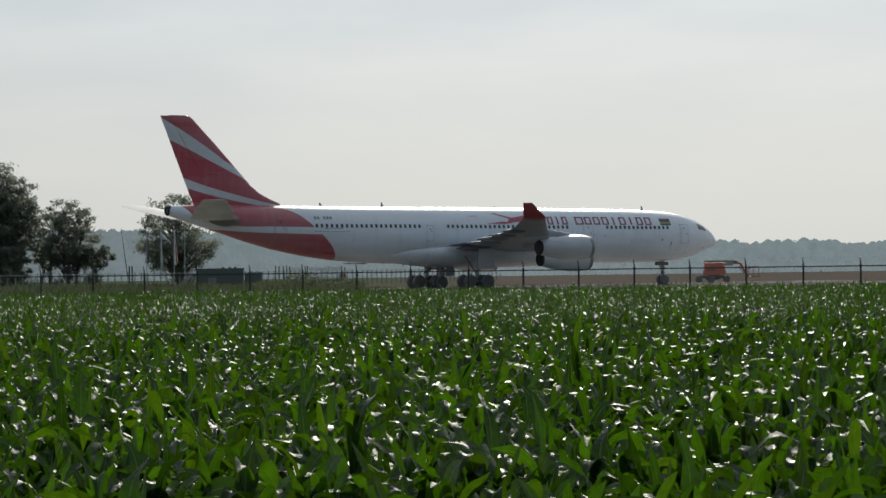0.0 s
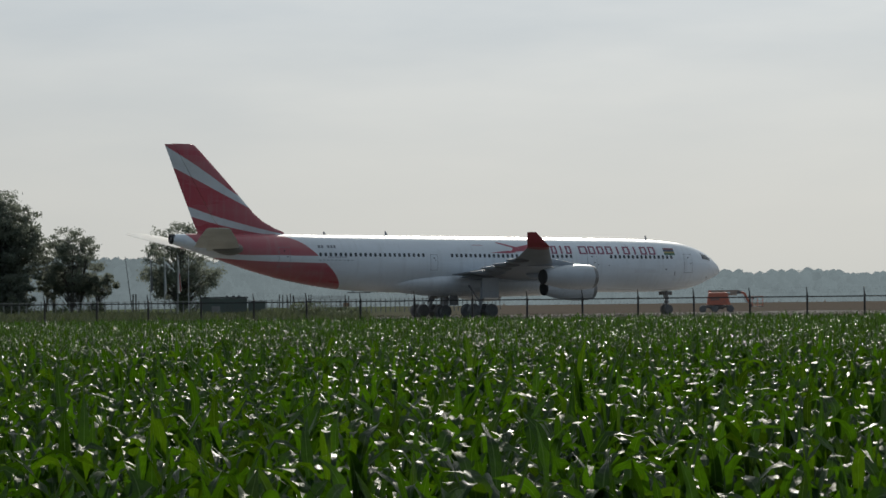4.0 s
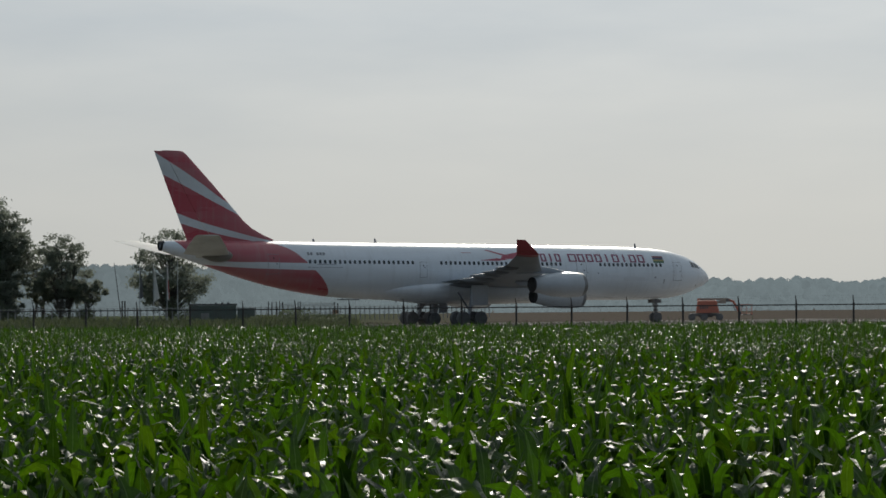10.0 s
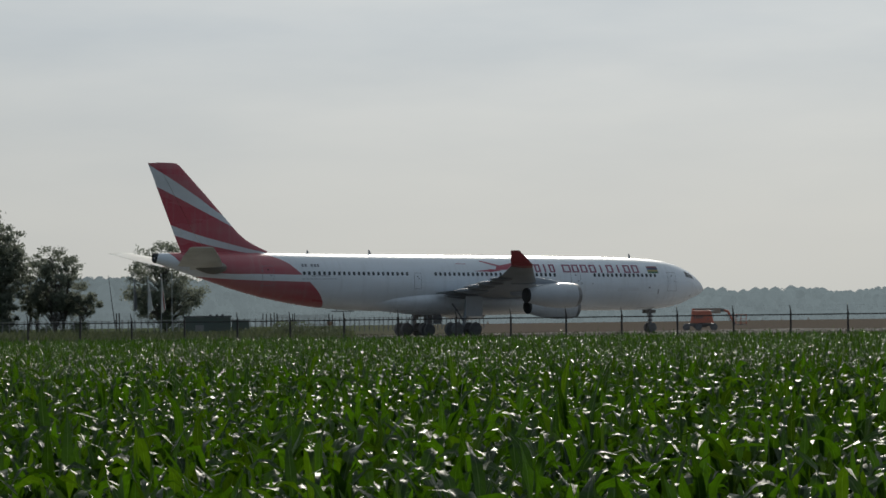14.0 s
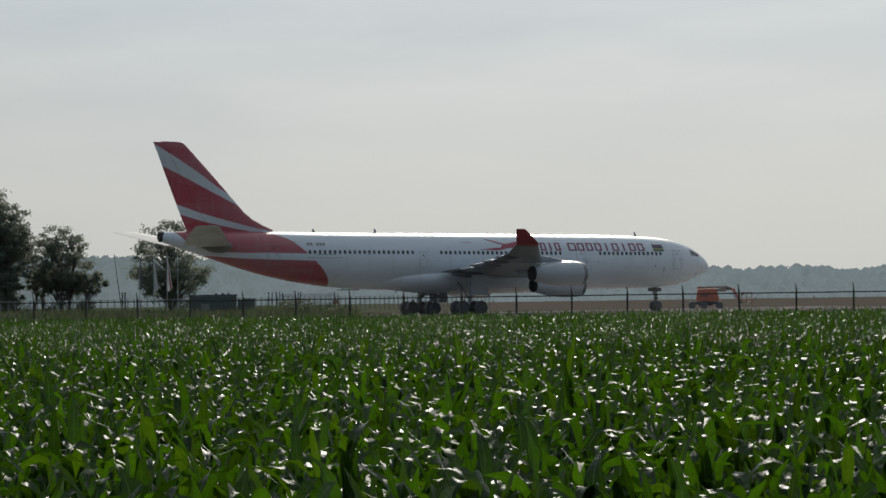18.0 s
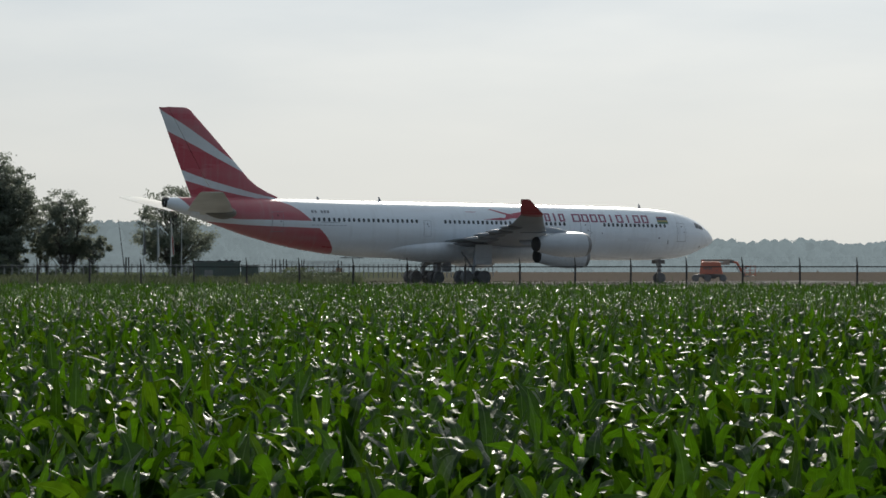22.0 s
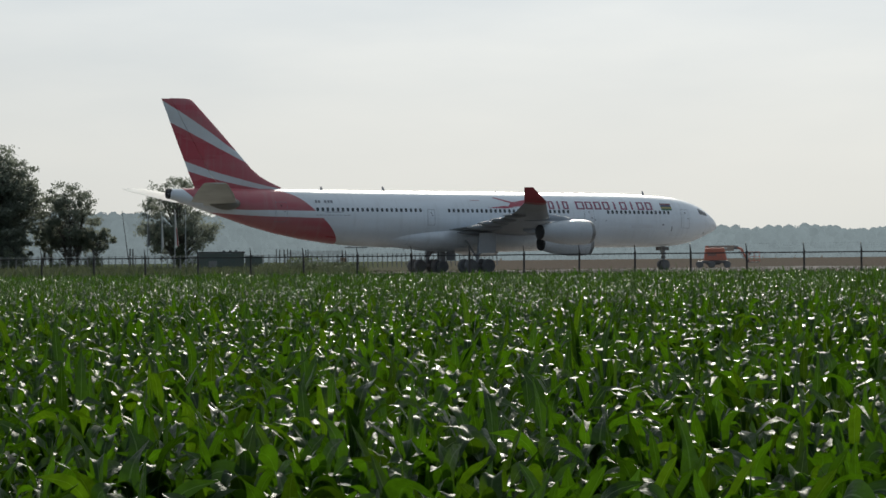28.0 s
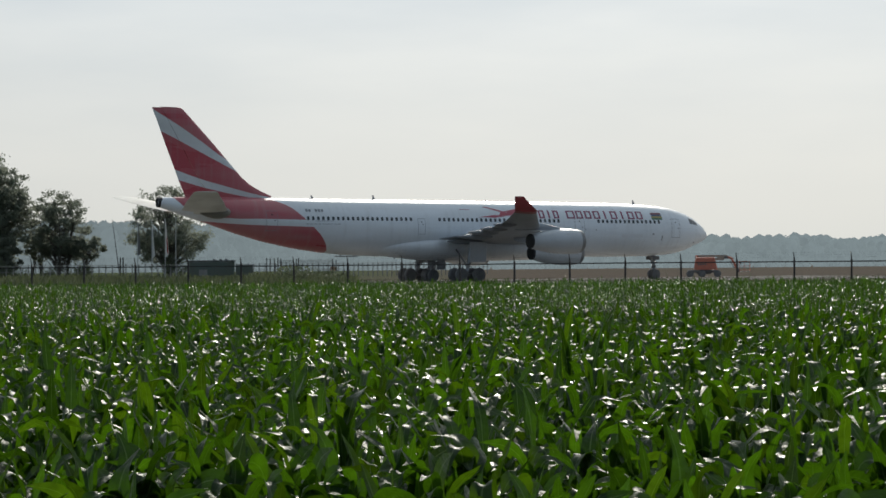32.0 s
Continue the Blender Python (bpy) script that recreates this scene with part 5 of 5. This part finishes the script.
def corn_spots(y0, y1, half, per_row, rng, row=0.60, gap=0.135):
    """Plants in drilled rows, between two distances."""
    out = []
    ang = math.radians(62)
    ca, sa = math.cos(ang), math.sin(ang)
    reach = y1 + 40
    r = np.arange(-reach, reach, row)
    q = np.arange(-reach, reach, gap * per_row)
    R, Q = np.meshgrid(r, q, indexing="ij")
    R, Q = R + rng.normal(0, 0.04, R.shape), Q + rng.normal(0, 0.045, Q.shape)
    x, y = R * ca - Q * sa, R * sa + Q * ca
    d = y + FENCE_K * x * np.clip((y - 60) / 60, 0, 1)
    keep = (d > y0) & (d <= y1) & (abs(x) < half(y))
    return np.stack((x[keep], y[keep]), 1)


def joined_corn(name, spots, leaves, segs, across, seed, scale, label, upright=0.06, material=None):
    rng = np.random.default_rng(seed)
    n = len(spots)
    size = scale * rng.normal(1.0, 0.085, n) * (1 + 0.07 * np.array([noise.noise((x * 0.12, y * 0.12, 3)) for x, y in spots]))
    k = np.tile(np.arange(leaves) / (leaves - 1), n)
    m = n * leaves
    sz = np.repeat(size, leaves)
    low = 0.26 if across > 2 else 0.40
    z = CORN_H * (low + (0.80 - low) * k) * sz
    phi = np.repeat(rng.uniform(0, 6.28, n), leaves) + math.pi * np.tile(np.arange(leaves) % 2, n) + rng.normal(0, 0.35, m)
    length = (0.36 + 0.18 * np.sin(math.pi * (0.2 + 0.6 * k))) * rng.uniform(0.75, 1.15, m) * sz * (1.0 if across > 2 else 0.66)
    wide = 0.043 * (0.8 + 0.35 * np.sin(math.pi * (0.15 + 0.65 * k))) * rng.uniform(0.85, 1.15, m) * (1.0 if across > 2 else 0.56)
    e0 = np.radians(66 + 16 * k + rng.normal(0, 7, m))
    bend = np.radians(np.where(rng.uniform(0, 1, m) < upright + 0.12 * k, 35, 134) + rng.normal(0, 22, m))
    base = np.concatenate((np.repeat(spots, leaves, 0), z[:, None]), 1)
    v, f, side = leaf_arrays(m, base, phi, length, wide, e0, bend, rng.normal(0, 0.6, m), seed, segs, across)
    # stalks, three-sided
    th = np.array((0, 2.1, 4.2))
    ring = np.stack((np.cos(th), np.sin(th)), 1)
    r0, r1 = 0.014, 0.007
    lo = np.concatenate((spots[:, None] + ring[None] * r0, np.zeros((n, 3, 1)) - 0.03), 2)
    hi = np.concatenate((spots[:, None] + ring[None] * r1, (0.80 * CORN_H * size)[:, None, None] * np.ones((n, 3, 1))), 2)
    sv = np.concatenate((lo, hi), 1).reshape(-1, 3)
    q = np.array(((0, 1, 4, 3), (1, 2, 5, 4), (2, 0, 3, 5)))
    sf = (np.arange(n)[:, None, None] * 6 + q[None]).reshape(-1, 4) + len(v)
    me = fast_mesh(name, np.concatenate((v, sv)), np.concatenate((f, sf)), material or M_CORN, True, np.concatenate((side, np.ones(len(sv)))))
    tagged(new(name, me), label, "corn", kind="stuff")


def near_plants():
    """Corn plants next to the camera, each a thing of its own: stalk and leaves."""
    protos = []
    for k in range(10):
        rng = np.random.default_rng(70 + k)
        n = 13
        z, phi, length, wide, e0, bend = plant_leaves(rng, n)
        p = thing("corn_plant", "young green corn plant with arching glossy leaves", "corn plant", pose(0, -3, 0), "corn plants in the field")
        st = Shape().tube(((0, 0, -0.03), (0.005, 0, CORN_H * 0.35), (0, 0.005, CORN_H * 0.80)), [0.016, 0.013, 0.007], 7)
        part("stalk", st, M_STALK, p, "", True)
        for i in range(n):
            v, f, side = leaf_arrays(1, np.array([(0, 0, z[i])]), phi[i:i + 1], length[i:i + 1], wide[i:i + 1], e0[i:i + 1], bend[i:i + 1],
                               rng.normal(0, 0.6, 1), 900 + k * 10 + i, 12, 5)
            part("leaf", fast_mesh("leaf", v, f, M_CORN, True, side), M_CORN, p)
        protos.append(p)
    return protos


def half_width(y):
    return np.maximum(1.4 + 0.205 * y, np.where(y < 28, 6.5, 0.0))


rng_c = np.random.default_rng(21)
NEAR_END = 13.6
near = corn_spots(8.6, NEAR_END, lambda y: 0.1 + 0.19 * y, 1, rng_c)
outer = corn_spots(3.2, NEAR_END, half_width, 1, rng_c)
outer = outer[(outer[:, 1] < 8.6) | (abs(outer[:, 0]) > 0.1 + 0.19 * outer[:, 1])]
protos = near_plants()
for i, (x, y) in enumerate(near):
    rng = random.Random(500 + i)
    m = pose(x, y, 0, rng.uniform(-4, 4), rng.uniform(-4, 4), rng.uniform(0, 360))
    p = protos[i] if i < len(protos) else copy_thing(protos[rng.randrange(len(protos))], m)
    p.matrix_basis = m
    k = rng.gauss(1.0, 0.07) * (1 + 0.07 * noise.noise((x * 0.12, y * 0.12, 3)))
    p.scale = (k, k, k)
joined_corn("corn_rows_beside", outer, 7, 4, 3, 31, 1.0, "young green corn plants around the nearest rows")
joined_corn("corn_rows_middle", corn_spots(NEAR_END, 46, half_width, 1, rng_c, 0.62, 0.14), 7, 4, 3, 32, 1.0, "dense rows of young green corn", 0.08)
joined_corn("corn_rows_beyond", corn_spots(46, 74, half_width, 1, rng_c, 0.66, 0.155), 6, 3, 2, 33, 1.0, "dense rows of green corn in the middle of the field", 0.22, M_CORN_FAR)
joined_corn("corn_rows_far", corn_spots(74, 131, half_width, 1, rng_c, 0.68, 0.165), 7, 2, 2, 34, 1.0, "dense green corn reaching to the fence", 0.36, M_CORN_FAR)


# ---------------------------------------------------------------- what moves
def motions():
    """The two hanging flags open and close in the light wind, fold by fold."""
    spread = {"white": ((0, 0.2), (1, 0.3), (2, 0.3), (4, 0.3), (6, 0.4), (7, 0.8), (8, 1.3), (10, 1.6), (12, 1.4), (13, 1.3), (15, 1.5), (16.5, 1.7),
                        (17.3, 1.8), (18, 1.2), (19, 0.9), (21, 0.6), (23, 0.2), (25, 0.5), (26.5, 0.4), (28, 0.3), (30, 0.2), (32, 0.6)),
              "red": ((0, 0.9), (1, 1.1), (2, 0.9), (4, 0.8), (6, 0.9), (7, 0.6), (8, 0.4), (10, 0.4), (12, 0.8), (13, 1.1), (15, 0.9), (16.5, 0.8),
                      (17.3, 1.2), (18, 1.4), (19, 1.3), (21, 0.7), (23, 0.8), (25, 0.7), (26.5, 0.8), (28, 0.9), (30, 0.7), (32, 0.8))}
    spread["grey"] = tuple((t, 0.25 + 0.4 * v) for t, v in spread["white"])
    for strip, k, cloth in FLAGS:
        rest = strip.matrix_basis.copy()
        rows = []
        for t, fan in spread[cloth]:
            stir = 0.25 * math.sin(2.1 * t + 1.3 * k)
            rows.append((t, rest @ pose(0, 0, 0, 0, -(fan * k + stir), 6 * math.sin(1.1 * t + k))))
        walk(strip, rows)


motions()
